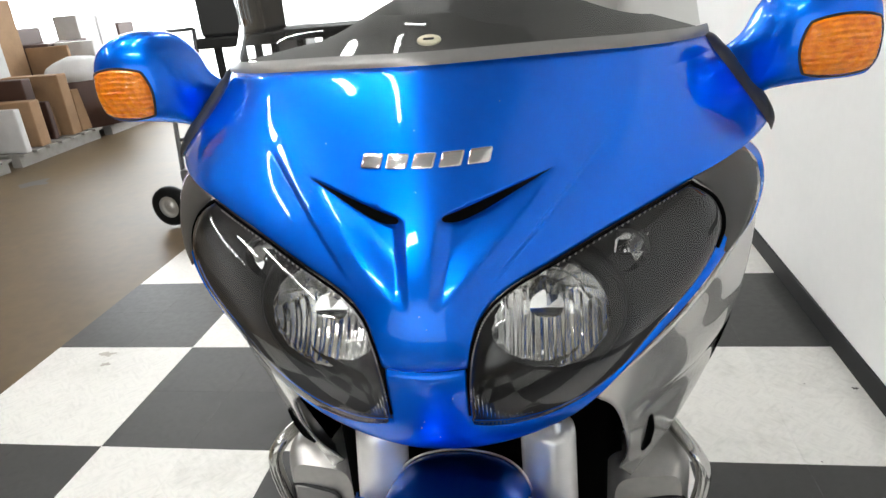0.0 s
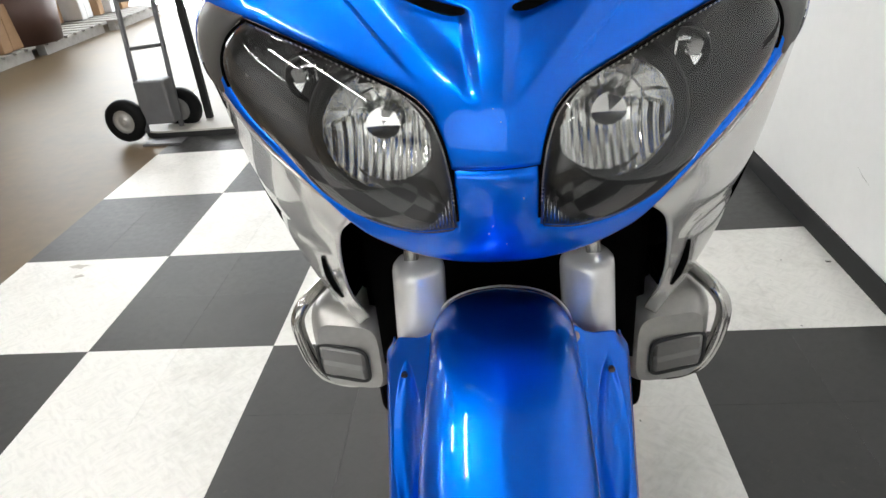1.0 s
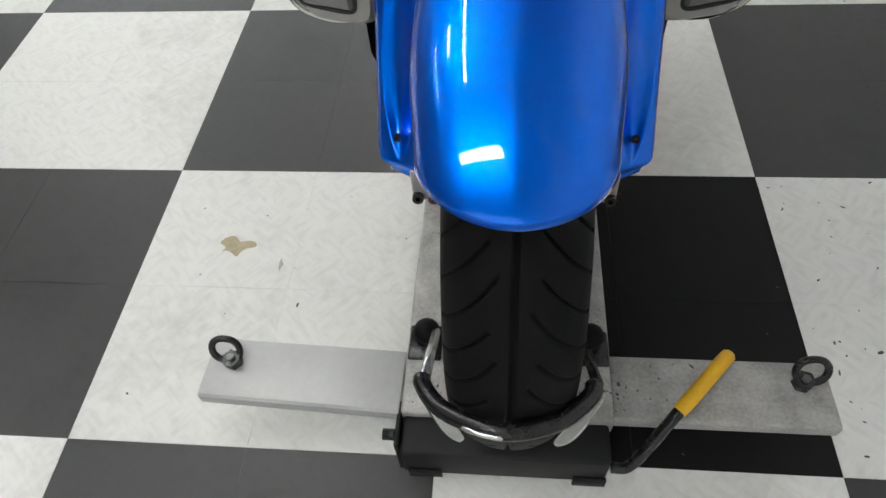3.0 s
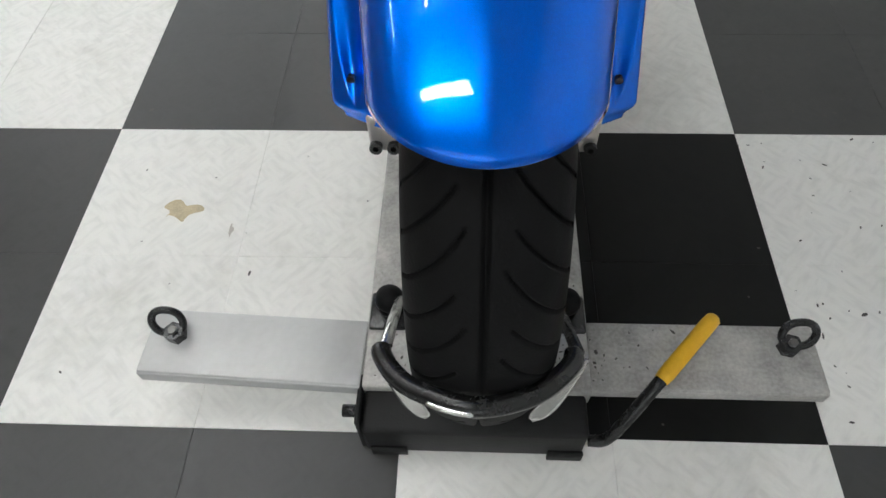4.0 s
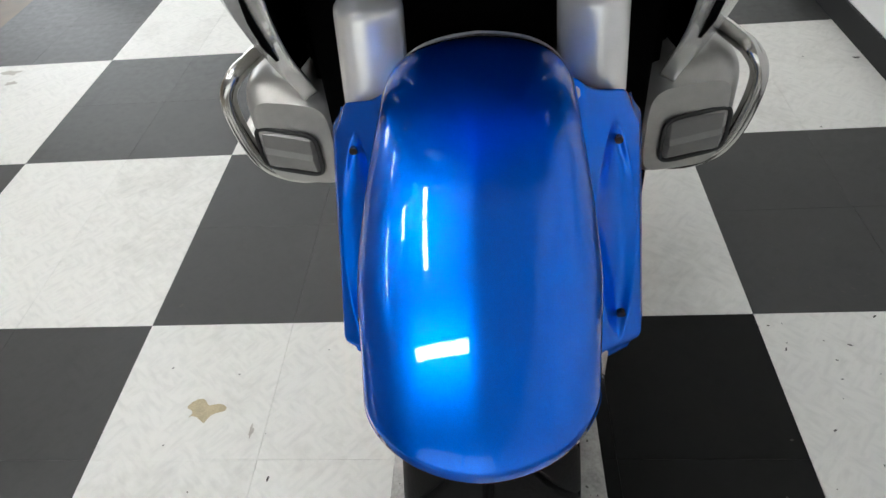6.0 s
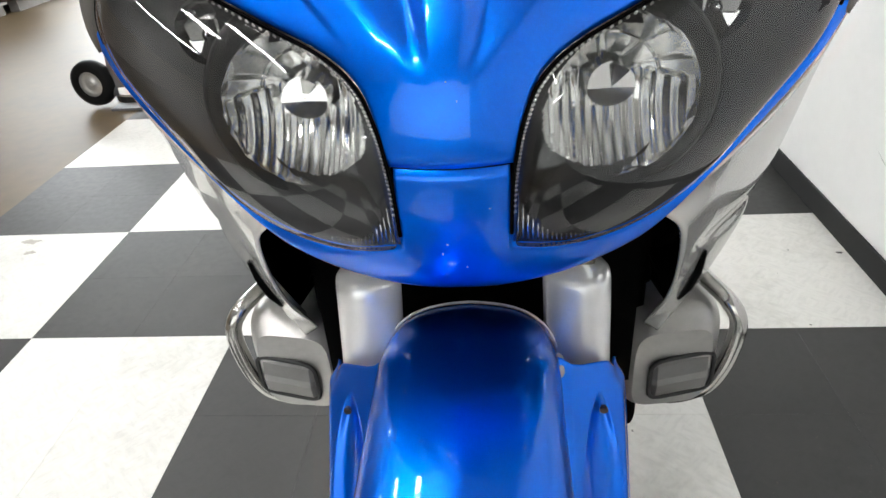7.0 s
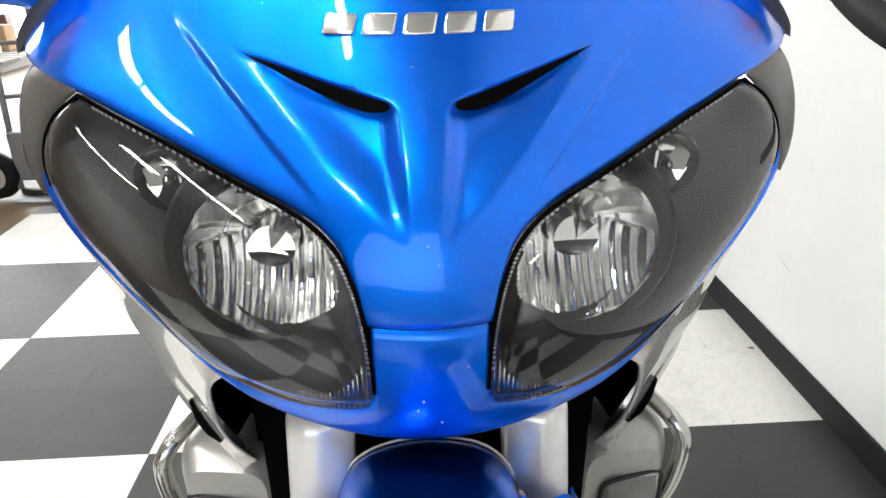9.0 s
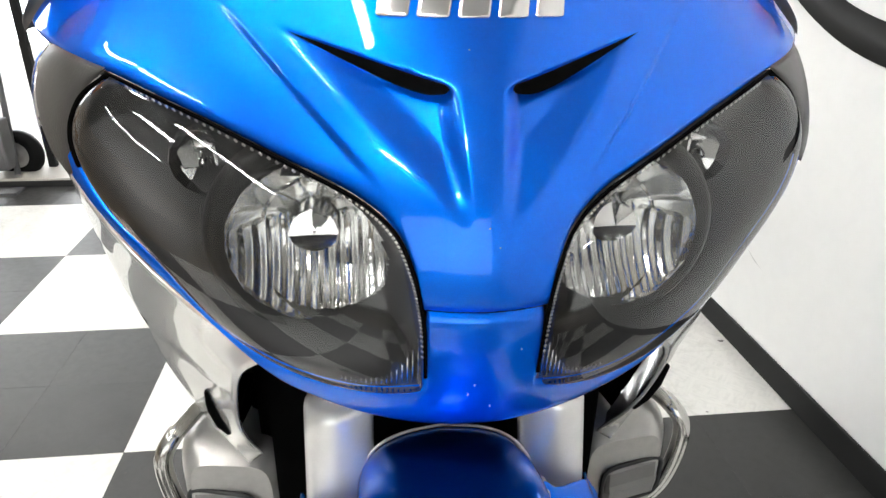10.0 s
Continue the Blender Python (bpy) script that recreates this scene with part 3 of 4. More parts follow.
    def silver(u, v):
        p = along(fr, v) * (1 - u) + along(bk, v) * u
        b = math.sin(math.pi * u) * (0.022 - 0.03 * v * (1 - v))
        fold = 0.012 * math.exp(-((v - 0.42 - 0.12 * u) / 0.05) ** 2) * smooth01(u / 0.3)
        return Vector((BX + s * (p[0] + b * 0.6 - fold * 0.3), p[1] - b * 0.9 + fold * 0.5, p[2]))

    low = shell(part("lower_fairing", grid(silver, 40, 60, s > 0), SILVER, bike, "silver lower fairing panel"), 0.004)
    # a black bar paints the dark inside of the vent slot
    part("side_slot_shade", tube([silver(0.17, 0.50) + Vector((0, -0.001, 0)), silver(0.175, 0.6), silver(0.18, 0.70), silver(0.19, 0.78)], 0.006, 8, True, [0.004, 0.0075, 0.0075, 0.003]), VOID_BLACK, low, "black bar for the shade in a vent slot")
    part("body_side", grid(lambda u, v: (BX + s * (along(bk, u)[0] - 0.03 * v * v), along(bk, u)[1] + 0.42 * v, along(bk, u)[2]), 24, 6, s < 0), SILVER, bike, "silver body side")

    # fork leg: cover, slider and tube
    def fork(u, v):
        a = 2 * math.pi * u
        z = 0.60 + 0.144 * v
        r = 0.030 * math.sqrt(max(0.02, 1 - max(0, (v - 0.86) / 0.14) ** 3))
        inward = max(0.0, -s * math.cos(a))
        return Vector((BX + s * (0.126 - 0.003 * v) + r * math.cos(a) * (1.05 + 0.4 * inward * inward), 0.405 + 0.20 * (z - 0.6) + r * math.sin(a) * 1.15, z))

    cover = part("fork_cover", grid(fork, 36, 24, False, None, True), FORK_SILVER, bike, "satin silver fork cover")
    part("fork_tube", tube([(BX + s * 0.126, 0.43, 0.74), (BX + s * 0.124, 0.50, 0.90)], 0.011, 14), CHROME, bike)
    part("fork_sleeve", tube([(BX + s * 0.106, 0.45, 0.72), (BX + s * 0.104, 0.51, 0.90)], 0.009, 12), BLACK_PLASTIC, cover)
    part("fork_slider", tube([(BX + s * 0.126, 0.40, 0.62), (BX + s * 0.112, 0.265, 0.39)], 0.024, 20), FORK_SILVER, bike)

    # blue guard in front of the fork leg
    def guard_plate(u, v):
        """Beside the fender, from its shoulder down: a long lens-shaped hollow, rolled edges, round corners."""
        top, low = smooth01((0.16 - v) / 0.16), smooth01((v - 0.88) / 0.12)
        h = 0.090 + (0.082 - 0.008 * top ** 2 - 0.014 * low ** 2) * u
        y, z = 0.332 - 0.180 * v + 0.055 * u, 0.676 - 0.225 * v - 0.036 * u
        z += top * (0.007 * smooth01((0.4 - u) / 0.4) - 0.018 * smooth01((u - 0.7) / 0.3) ** 2) + 0.012 * low * u
        wide = 0.31 * max(0.0, math.sin(math.pi * min(max((v - 0.1) / 0.82, 0), 1))) ** 0.7
        hollow = 0.018 * max(0.0, 1 - ((u - 0.56) / wide) ** 2) ** 1.4 * smooth01(wide / 0.22) if wide > 0.01 else 0.0
        back = hollow + 0.030 * smooth01((u - 0.86) / 0.14) ** 2 + 0.012 * smooth01((0.2 - u) / 0.2) + 0.012 * low ** 2
        return Vector((BX + s * h, y + back * 0.79, z - 0.3 * back * smooth01((v - 0.25) / 0.5)))

    plate = shell(part("fork_guard", grid(guard_plate, 56, 90, s > 0), BLUE, bike, "blue fork guard"), 0.003)
    for u, v in ((0.62, 0.2), (0.62, 0.83)):
        c = guard_plate(u, v)
        part("bolt", tube([c + Vector((0, 0.003, 0.002)), c + Vector((0, -0.003, 0.002))], 0.0046, 10), BLACK_STEEL, plate, smooth=False)

    part("fender_bracket", box(BX + s * 0.088 - 0.010, BX + s * 0.088 + 0.010, 0.330, 0.362, 0.655, 0.676, 0.008, 3), CAST, bike)

    # caliper foot with two bolts
    cal = part("caliper_bracket", box(BX + s * 0.107 - 0.017, BX + s * 0.107 + 0.017, 0.182, 0.235, 0.399, 0.450, 0.005), CAST, bike)
    for h in (0.0965, 0.116):
        part("bolt", tube([(BX + s * h, 0.188, 0.408), (BX + s * h, 0.174, 0.411)], 0.0072, 12), BLACK_STEEL, cal, smooth=False)
        # a black disc paints the dark hollow in the bolt head
        part("socket_shade", tube([(BX + s * h, 0.1745, 0.4109), (BX + s * h, 0.1735, 0.4111)], 0.0034, 6), VOID_BLACK, cal, smooth=False)

    # cylinder head cover and its window
    def head(u, v):
        a = 2 * math.pi * u
        ca, sa = math.cos(a), math.sin(a)
        e = 0.42
        w, t = math.copysign(abs(ca) ** e, ca), math.copysign(abs(sa) ** e, sa)
        front = smooth01(v / 0.45)
        k = 0.76 + 0.24 * math.sqrt(max(0, 1 - (1 - front) ** 2))
        return Vector((BX + s * (0.272 + 0.068 * w * k + 0.01 * v), 0.535 + 0.13 * v, 0.488 + 0.088 * t * k + 0.008 * w - 0.005 * v))

    hd = part("cylinder_head_cover", merge(grid(head, 48, 20, s > 0), grid(lambda u, v: Vector((BX + s * 0.272, 0.535, 0.488)).lerp(head(u, 0), v), 48, 3, s < 0)), CAST, bike, "satin silver cylinder head cover")
    def window_point(p, q, y):
        """A place on the window in the cover's face, tilted down towards the engine."""
        return Vector((BX + s * (0.286 + p), y + 0.1 * p, 0.477 + q + 0.17 * p))

    def rounded(a, w, t, e=0.38):
        ca, sa = math.cos(a), math.sin(a)
        return w * math.copysign(abs(ca) ** e, ca), t * math.copysign(abs(sa) ** e, sa)

    loop = [window_point(*rounded(2 * math.pi * k / 56, 0.044, 0.035), 0.5335) for k in range(57)]
    part("cover_frame", tube(loop, 0.0034, 8, False), BLACK_PLASTIC, hd, "black gasket round the cover plate")
    fold = [(-0.033, 0.5375), (-0.027, 0.529), (-0.004, 0.5245), (0.004, 0.5285), (0.026, 0.531), (0.033, 0.5375)]
    part("cover_plate", grid(lambda u, v: window_point(0.041 * (2 * u - 1), along([np.array(f) for f in fold], v)[0], along([np.array(f) for f in fold], v)[1] + 0.008 * max(0, abs(2 * u - 1) - 0.86) / 0.14), 24, 30, s < 0), TRIM_GREY, hd, "ribbed grey cover plate", smooth=False)

    # tubular engine guard
    gp = spline([(0.318, 0.625, 0.594), (0.328, 0.595, 0.593), (0.344, 0.56, 0.586), (0.357, 0.548, 0.558), (0.352, 0.545, 0.505), (0.337, 0.545, 0.458), (0.315, 0.548, 0.433), (0.27, 0.558, 0.414), (0.20, 0.60, 0.40)], 60)
    part("engine_guard", tube([(BX + s * q[0], q[1], q[2]) for q in gp], 0.0118, 16), CHROME, bike, "bent chrome engine guard tube")

    # mirror with turn signal
    edge = spline([(0.340, 1.214), (0.352, 1.198), (0.378, 1.160), (0.398, 1.128), (0.412, 1.105), (0.416, 1.095)], 24)

    def rubber(u, v):
        h, z = along(edge, u)
        p = on_face(s, h - 0.006 * (1 - v), z - 0.002, 0.001 - 0.003 * v)
        w = 0.004 + 0.024 * math.sin(math.pi * u) ** 0.8
        return p + Vector((s * w * math.sin(v * 2.4) * 0.65, 0.05 * v * v + 0.004 * v, 0.25 * w * math.sin(v * 2.4)))

    mir = part("mirror_base", grid(rubber, 30, 12, s > 0), BLACK_PLASTIC, bike, "black rubber mirror base")
    secs = [(0.366, 0.70, 1.134, 0.03, 0.044), (0.384, 0.68, 1.147, 0.036, 0.046), (0.398, 0.664, 1.162, 0.044, 0.050), (0.415, 0.658, 1.187, 0.056, 0.058), (0.44, 0.654, 1.202, 0.066, 0.066), (0.48, 0.653, 1.207, 0.069, 0.067), (0.52, 0.656, 1.203, 0.064, 0.061), (0.542, 0.66, 1.196, 0.046, 0.047), (0.551, 0.665, 1.192, 0.004, 0.006)]
    fine = spline(secs, 40)

    def pod(u, v):
        q = along(fine, v)
        a = 2 * math.pi * u
        ca, sa = math.cos(a), math.sin(a)
        return Vector((BX + s * q[0], q[1] + q[3] * math.copysign(abs(ca) ** 0.75, ca), q[2] + q[4] * math.copysign(abs(sa) ** 0.75, sa)))

    mp = part("mirror_housing", grid(pod, 48, 40, s < 0, None, True), BLUE, bike, "glossy blue mirror housing")
    sections = [tuple(q) for q in fine]

    def signal(u, v, proud):
        """A rounded rectangle laid on the pod's face."""
        p, q = 2 * u - 1, 2 * v - 1
        x = 0.490 + 0.051 * p * math.sqrt(1 - 0.34 * q * q)
        z = 1.189 + 0.039 * q * math.sqrt(1 - 0.34 * p * p)
        cy, cz, ry, rz = (float(np.interp(x, [c[0] for c in sections], [c[i] for c in sections])) for i in (1, 2, 3, 4))
        sa = min(abs(z - cz) / max(rz, 0.004), 0.97) ** (1 / 0.75)
        return Vector((BX + s * x, cy - ry * math.sqrt(1 - sa * sa) ** 0.75 - proud, z))

    def lens_face(u, v):
        rim = smooth01((1 - max(abs(2 * u - 1), abs(2 * v - 1))) / 0.12)
        rib = 0.0004 * math.sin(v * 62 + 1.3 * math.sin(u * 9)) + 0.0004 * math.sin(u * 44 + 2 * math.sin(v * 8))
        return signal(u, v, -0.001 + 0.005 * rim + rib * rim)

    sig = part("turn_signal", grid(lens_face, 48, 60, s < 0), AMBER, mp, "ribbed amber turn signal lens")
    n = 20
    round_rim = [(k / n, 0) for k in range(n)] + [(1, k / n) for k in range(n)] + [(1 - k / n, 1) for k in range(n)] + [(0, 1 - k / n) for k in range(n + 1)]
    part("signal_seal", tube([signal(u, v, 0.0) for u, v in round_rim], 0.0018, 6, False), BLACK_PLASTIC, mp, "thin black seal")

# windshield, its trim, dash cover
part("windshield_trim", grid(lambda u, v: on_face(1, 0.345 * (2 * u - 1), 1.2225 - 0.12 * (0.345 * (2 * u - 1)) ** 2 + 0.013 * v, -0.002 - 0.003 * math.sin(math.pi * v)), 60, 6), TRIM_GREY, bike, "grey windshield edge trim")
scr = part("windshield", grid(lambda u, v: on_face(1, 0.33 * (2 * u - 1), 1.236 - 0.12 * (0.33 * (2 * u - 1)) ** 2 + 0.30 * v, -0.02 * v), 40, 20), SCREEN, bike, "clear windshield")
scr.visible_shadow = False
face_front(scr)
part("dash_cover", grid(lambda u, v: (BX + 0.34 * (2 * u - 1), 0.46 + 0.55 * abs(2 * u - 1) ** 1.5 * 0.45 + 0.42 * v, 1.215 + 0.10 * smooth01(v * 1.2) * math.cos((2 * u - 1) * 1.45) ** 2 - 0.01 * v), 40, 14), DASH, bike, "charcoal dash cover behind the windshield")
badge = part("badge", lathe_y([(0.0001, -0.0015), (0.0115, -0.0014), (0.0135, 0.0), (0.0135, 0.002)], 0, 0, 0, 32), CREAM, bike, "small oval cream badge")
badge.matrix_local = pose(BX, front_y(0, 1.246) - 0.006, 1.247, -40, 0, 0) @ Matrix.Diagonal((1, 1, 0.5, 1))
part("badge_mark", box(-0.006, 0.006, -0.0024, -0.0012, -0.0022, 0.0022), BLACK_PLASTIC, badge)

# five plain chrome blocks across the cowl
for k in range(5):
    h0 = -0.056 + 0.0285 * k
    b = box(-0.0115, 0.0115, -0.0032, 0.001, -0.0066, 0.0066, 0.0022, 3)
    for v in b.verts:
        v.co.x += v.co.z * 0.25
        q = on_face(1, abs(h0 + v.co.x), 1.1385 + v.co.z)
        v.co = Vector((BX + h0 + v.co.x, q.y + v.co.y, q.z))
    part("emblem_block", b, REFLECTOR, bike, "plain chrome emblem block")

# stone chips in the paint
chip_rng = random.Random(11)
ch = bmesh.new()
for k in range(18):
    h, z = chip_rng.uniform(-0.2, 0.2) * chip_rng.random(), chip_rng.uniform(0.86, 1.19)
    if abs(h) > 0.035 and z < 1.09:
        continue
    r = chip_rng.uniform(0.0004, 0.0009)
    c = on_face(1 if h > 0 else -1, abs(h), z, recess(h, z) - 0.0006)
    ch.faces.new([ch.verts.new((c.x + r * math.cos(a) * chip_rng.uniform(0.6, 1.4), c.y + 0.6 * r * math.sin(a), c.z + r * math.sin(a))) for a in (0, 1.05, 2.1, 3.14, 4.2, 5.2)])
tagged(part("paint_chips", ch, CAST, bike, "tiny pale stone chips"), kind="stuff")

# dark cavity behind the forks: added blocks carry its shade as black colour
part("cavity_backing", box(BX - 0.235, BX + 0.235, 0.58, 0.62, 0.35, 0.9), VOID_BLACK, bike, "added black backing for the cavity's shade", smooth=False)
part("cavity_panel", box(BX - 0.205, BX + 0.205, 0.50, 0.53, 0.50, 0.885), VOID_BLACK, bike, "added black panel for the cavity's shade", smooth=False)
part("cavity_top", box(BX - 0.17, BX + 0.17, 0.40, 0.60, 0.887, 0.90), VOID_BLACK, bike, smooth=False)
part("engine_block", box(BX - 0.26, BX + 0.26, 0.63, 1.05, 0.26, 0.60, 0.02), VOID_BLACK, bike, "engine block with the cavity's shade in its black")
part("inner_fairing", box(BX - 0.30, BX + 0.30, 0.62, 0.98, 0.62, 1.14, 0.04), VOID_BLACK, bike, "added inner fairing with the cavity's shade in its black")

# ---- front wheel and fender ----
AY, AZ, TR = 0.23, 0.345, 0.3185


def tyre(u, v):
    a = -0.3 + 1.7 * u / 0.7 if u < 0.7 else 1.4 + (2 * math.pi - 1.7) * (u - 0.7) / 0.3
    w = 2 * v - 1
    h = 0.001 + 0.0725 * math.sin(min(max(w * 1.75, -2.6), 2.6))
    r = TR - 0.055 * (1 - math.cos(w * 1.75)) * 1.02
    if abs(w) < 0.75:
        d = 0.0045 * smooth01((0.0035 - abs(h)) / 0.002)
        side = 1 if h > 0 else -1
        n = 22
        sweep = 0.8 * (max(abs(h) - 0.012, 0) / 0.056) ** 0.7
        for first, start in ((0.5, 0.014), (0.0, 0.022)):
            k = (a / (2 * math.pi) * n + (first if side > 0 else 0.5 - first + 0.12) + sweep) % 1
            d += 0.0035 * smooth01((0.029 - abs(k - 0.5)) / 0.014) * smooth01((abs(h) - start) / 0.003)
        r -= 1.5 * d
    return Vector((BX + h, AY - r * math.cos(a), AZ + r * math.sin(a)))


wheel = part("front_wheel", lathe_y([(0.235, -0.04), (0.228, -0.045), (0.215, -0.03), (0.20, -0.012), (0.20, 0.012), (0.215, 0.03), (0.228, 0.045), (0.235, 0.04)], 0, 0, 0, 64), CAST, bike, "cast alloy front wheel rim")
wheel.matrix_local = pose(BX, AY, AZ, 0, 0, 90)
part("front_tyre", grid(tyre, 900, 130, True, None, True), RUBBER, bike, "black grooved front tyre")
part("hub", tube([(BX - 0.09, AY, AZ), (BX + 0.09, AY, AZ)], 0.035, 24), CAST, bike)
for k in range(5):
    a = k * 2 * math.pi / 5 + 0.3
    part("spoke", tube([(BX, AY + 0.03 * math.cos(a), AZ + 0.03 * math.sin(a)), (BX, AY + 0.21 * math.cos(a), AZ + 0.21 * math.sin(a))], 0.016, 10), CAST, bike)
for s in (1, -1):
    disc = part("brake_disc", lathe_y([(0.09, -0.0025), (0.148, -0.0025), (0.148, 0.0025), (0.09, 0.0025), (0.09, -0.0025)], 0, 0, 0, 64), STEEL, bike)
    disc.matrix_local = pose(BX + s * 0.078, AY, AZ, 0, 0, 90)


def fender(u, v):
    """u from the front tip back over the wheel, v across."""
    w = 2 * v - 1
    across = math.sin(abs(w) * 1.45) ** 0.85
    first = 45.8 + 10.5 * (1 - math.sqrt(1 - 0.985 * across * across))
    a = radians(first + (118 - first) * u)
    e = abs(w)
    th = e * 1.45
    h = 0.0945 * math.sin(th) ** 0.85 * (1 if w > 0 else -1) - 0.003
    drop = 0.083 * (1 - math.cos(th)) ** (2.0 - 0.65 * smooth01((u - 0.74) / 0.26)) + 0.018 * e + 0.03 * smooth01((e - 0.85) / 0.15)
    drop *= 1 - 0.25 * smooth01((u - 0.6) / 0.4)
    h *= 1 + 0.06 * smooth01((u - 0.5) / 0.5)
    r = 0.398 + 0.008 * (1 - u) ** 2 - drop - 0.004 * math.exp(-u / 0.02)
    h *= 1 - 0.08 * smooth01((0.25 - u) / 0.25)
    return Vector((BX + h, AY - r * math.cos(a), AZ + r * math.sin(a)))


fen = shell(part("front_fender", grid(fender, 70, 90, True), BLUE, bike, "glossy metallic blue front fender"), 0.003)
part("fender_rear_trim", tube([fender(1, 0.06 + 0.88 * k / 24) + Vector((0, 0.002, 0.002)) for k in range(25)], 0.0018, 8), FORK_SILVER, fen, "silver rear edge trim")

# ---- wheel chock ----
chock = thing("wheel_chock", "grey steel motorcycle wheel chock on the checkered floor", "wheel chock")
for s in (1, -1):
    part("side_rail", box(BX + s * 0.116 - 0.041, BX + s * 0.116 + 0.041, 0.03, 0.80, 0.055, 0.098, 0.004), RAIL, chock, "scuffed grey rail with shade in its colour")
    part("rail_foot", box(BX + s * 0.145 - 0.01, BX + s * 0.145 + 0.01, 0.05, 0.78, 0.0, 0.055), ROUGH_BLACK, chock)
    arm = box(0, 0.315, -0.05, 0.05, 0.088, 0.1, 0.003)
    lip = box(0, 0.315, -0.052, -0.047, 0.074, 0.097, 0.002)
    # the right arm's darker paint holds its dirt and the motorcycle's shade
    a = part("outrigger", merge(arm, lip), RAIL if s > 0 else ALLOY, chock, "flat grey outrigger arm")
    a.matrix_local = pose(BX + s * 0.155, 0.085 if s > 0 else 0.083, 0, 0, 0, 0 if s > 0 else 180 - 3)
    if s < 0:
        a.matrix_local = pose(BX - 0.157 - 0.315, 0.094, 0, 0, 0, -2.5)
    rx = BX + s * 0.428
    part("ring_bolt", tube([(rx, 0.10, 0.098), (rx, 0.098, 0.119)], 0.0145, 6), BLACK_STEEL, chock, smooth=False)
    part("bolt_head", tube([(rx, 0.098, 0.119), (rx, 0.0975, 0.1245)], 0.0062, 6), DARK_CAST, chock, "grey bolt head", smooth=False)
    ringp = [(rx + s * (0.010 + 0.021 * math.copysign(abs(math.cos(t)) ** 0.8, math.cos(t))), 0.110 + 0.012 * math.sin(t), 0.123 + 0.012 * math.sin(t) + 0.005 * math.cos(t)) for t in (2 * math.pi * k / 28 for k in range(29))]
    part("tie_ring", tube(ringp, 0.0056, 10, False), BLACK_STEEL, chock, "black steel tie-down ring")
    stop = part("stop_plate", box(BX + s * 0.128 - 0.026, BX + s * 0.128 + 0.026, 0.115, 0.175, 0.0985, 0.106, 0.003), BLACK_STEEL, chock, "black steel stop plate")
    knob = bmesh.new()
    bmesh.ops.create_uvsphere(knob, u_segments=24, v_segments=14, radius=1)
    for v in knob.verts:
        v.co = Vector((BX + s * 0.126 + 0.021 * v.co.x, 0.155 + 0.021 * v.co.y, 0.122 + 0.02 * v.co.z))
    part("stop_knob", knob, RUBBER, stop, "glossy black rubber knob")
    part("hoop_arm", tube([(BX + s * 0.110, 0.15, 0.13), (BX + s * 0.102, 0.06, 0.24), (BX + s * 0.094, -0.035, 0.352)], 0.0065, 10), BLACK_STEEL if s > 0 else STEEL, chock)

    def blade(u, v):
        w = 0.5 - abs(v - 0.5)
        wide = 0.013 + 0.013 * u
        edge = math.sqrt(max(0, 1 - max(0, (u - 0.72) / 0.28) ** 2))
        return Vector((BX + s * (0.097 - 0.030 * u - 0.012 * u * u + wide * (v - 0.5) * edge), -0.045 - 0.034 * u, 0.355 - 0.075 * u))

    shell(part("cradle_blade", grid(blade, 16, 6, s < 0), STEEL, chock, "worn steel cradle blade"), 0.004)
arm_rng = random.Random(3)
sc = bmesh.new()
for k in range(120):
    if k < 22:
        x, y, z = BX + 0.158 + 0.13 * arm_rng.random() ** 2, arm_rng.uniform(0.04, 0.128), 0.1006
    else:
        side = arm_rng.choice((-1, 1, 1))
        x, y, z = BX + side * (0.156 - 0.075 * arm_rng.random() ** 0.5), 0.04 + 0.34 * arm_rng.random() ** 1.4, 0.0986
    r, turn, long = arm_rng.uniform(0.0005, 0.0016) * (2.6 if k % 9 == 0 else 1), arm_rng.uniform(0, 3.1), arm_rng.uniform(1.0, 2.6)
    ring = []
    for a in (0.0, 0.8, 1.6, 2.4, 3.2, 4.0, 4.8, 5.6):
        p, q = r * long * math.cos(a) * arm_rng.uniform(0.5, 1.3), r * math.sin(a) * arm_rng.uniform(0.5, 1.3)
        ring.append(sc.verts.new((x + p * math.cos(turn) - q * math.sin(turn), y + p * math.sin(turn) + q * math.cos(turn), z)))
    sc.faces.new(ring)
tagged(part("scuffs", sc, SPECK, chock, "black grease marks"), kind="stuff")
part("hoop", tube([(BX + q[0], q[1], q[2]) for q in spline([(-0.0970, -0.037, 0.355), (-0.0940, -0.047, 0.359), (-0.080, -0.067, 0.362), (-0.056, -0.084, 0.366), (-0.006, -0.1005, 0.373), (0.045, -0.0865, 0.366), (0.072, -0.066, 0.362), (0.0865, -0.049, 0.359), (0.0895, -0.037, 0.355)], 48)], 0.0100, 14), BLACK_STEEL, chock, "worn black hoop round the tyre")
part("worn_patch", tube([(BX + q[0], q[1], q[2]) for q in spline([(-0.05, -0.0964, 0.371), (-0.03, -0.1040, 0.3735), (-0.006, -0.1085, 0.376)], 14)], 0.0042, 8, True, [0.001] + [0.0036] * 13 + [0.001]), STEEL, chock, "bare worn steel")
part("roller_box", box(BX - 0.155, BX + 0.150, -0.028, 0.035, 0.004, 0.085, 0.008), ROUGH_BLACK, chock, "black steel box beam")
part("channel_floor", box(BX - 0.075, BX + 0.075, 0.04, 0.80, 0.0, 0.026), ROUGH_BLACK, chock)
part("cross_beam", box(BX - 0.155, BX + 0.155, 0.036, 0.075, 0.0, 0.054), ROUGH_BLACK, chock)
part("beam_tab", box(BX + 0.10, BX + 0.148, -0.034, -0.0285, 0.004, 0.03), ROUGH_BLACK, chock)
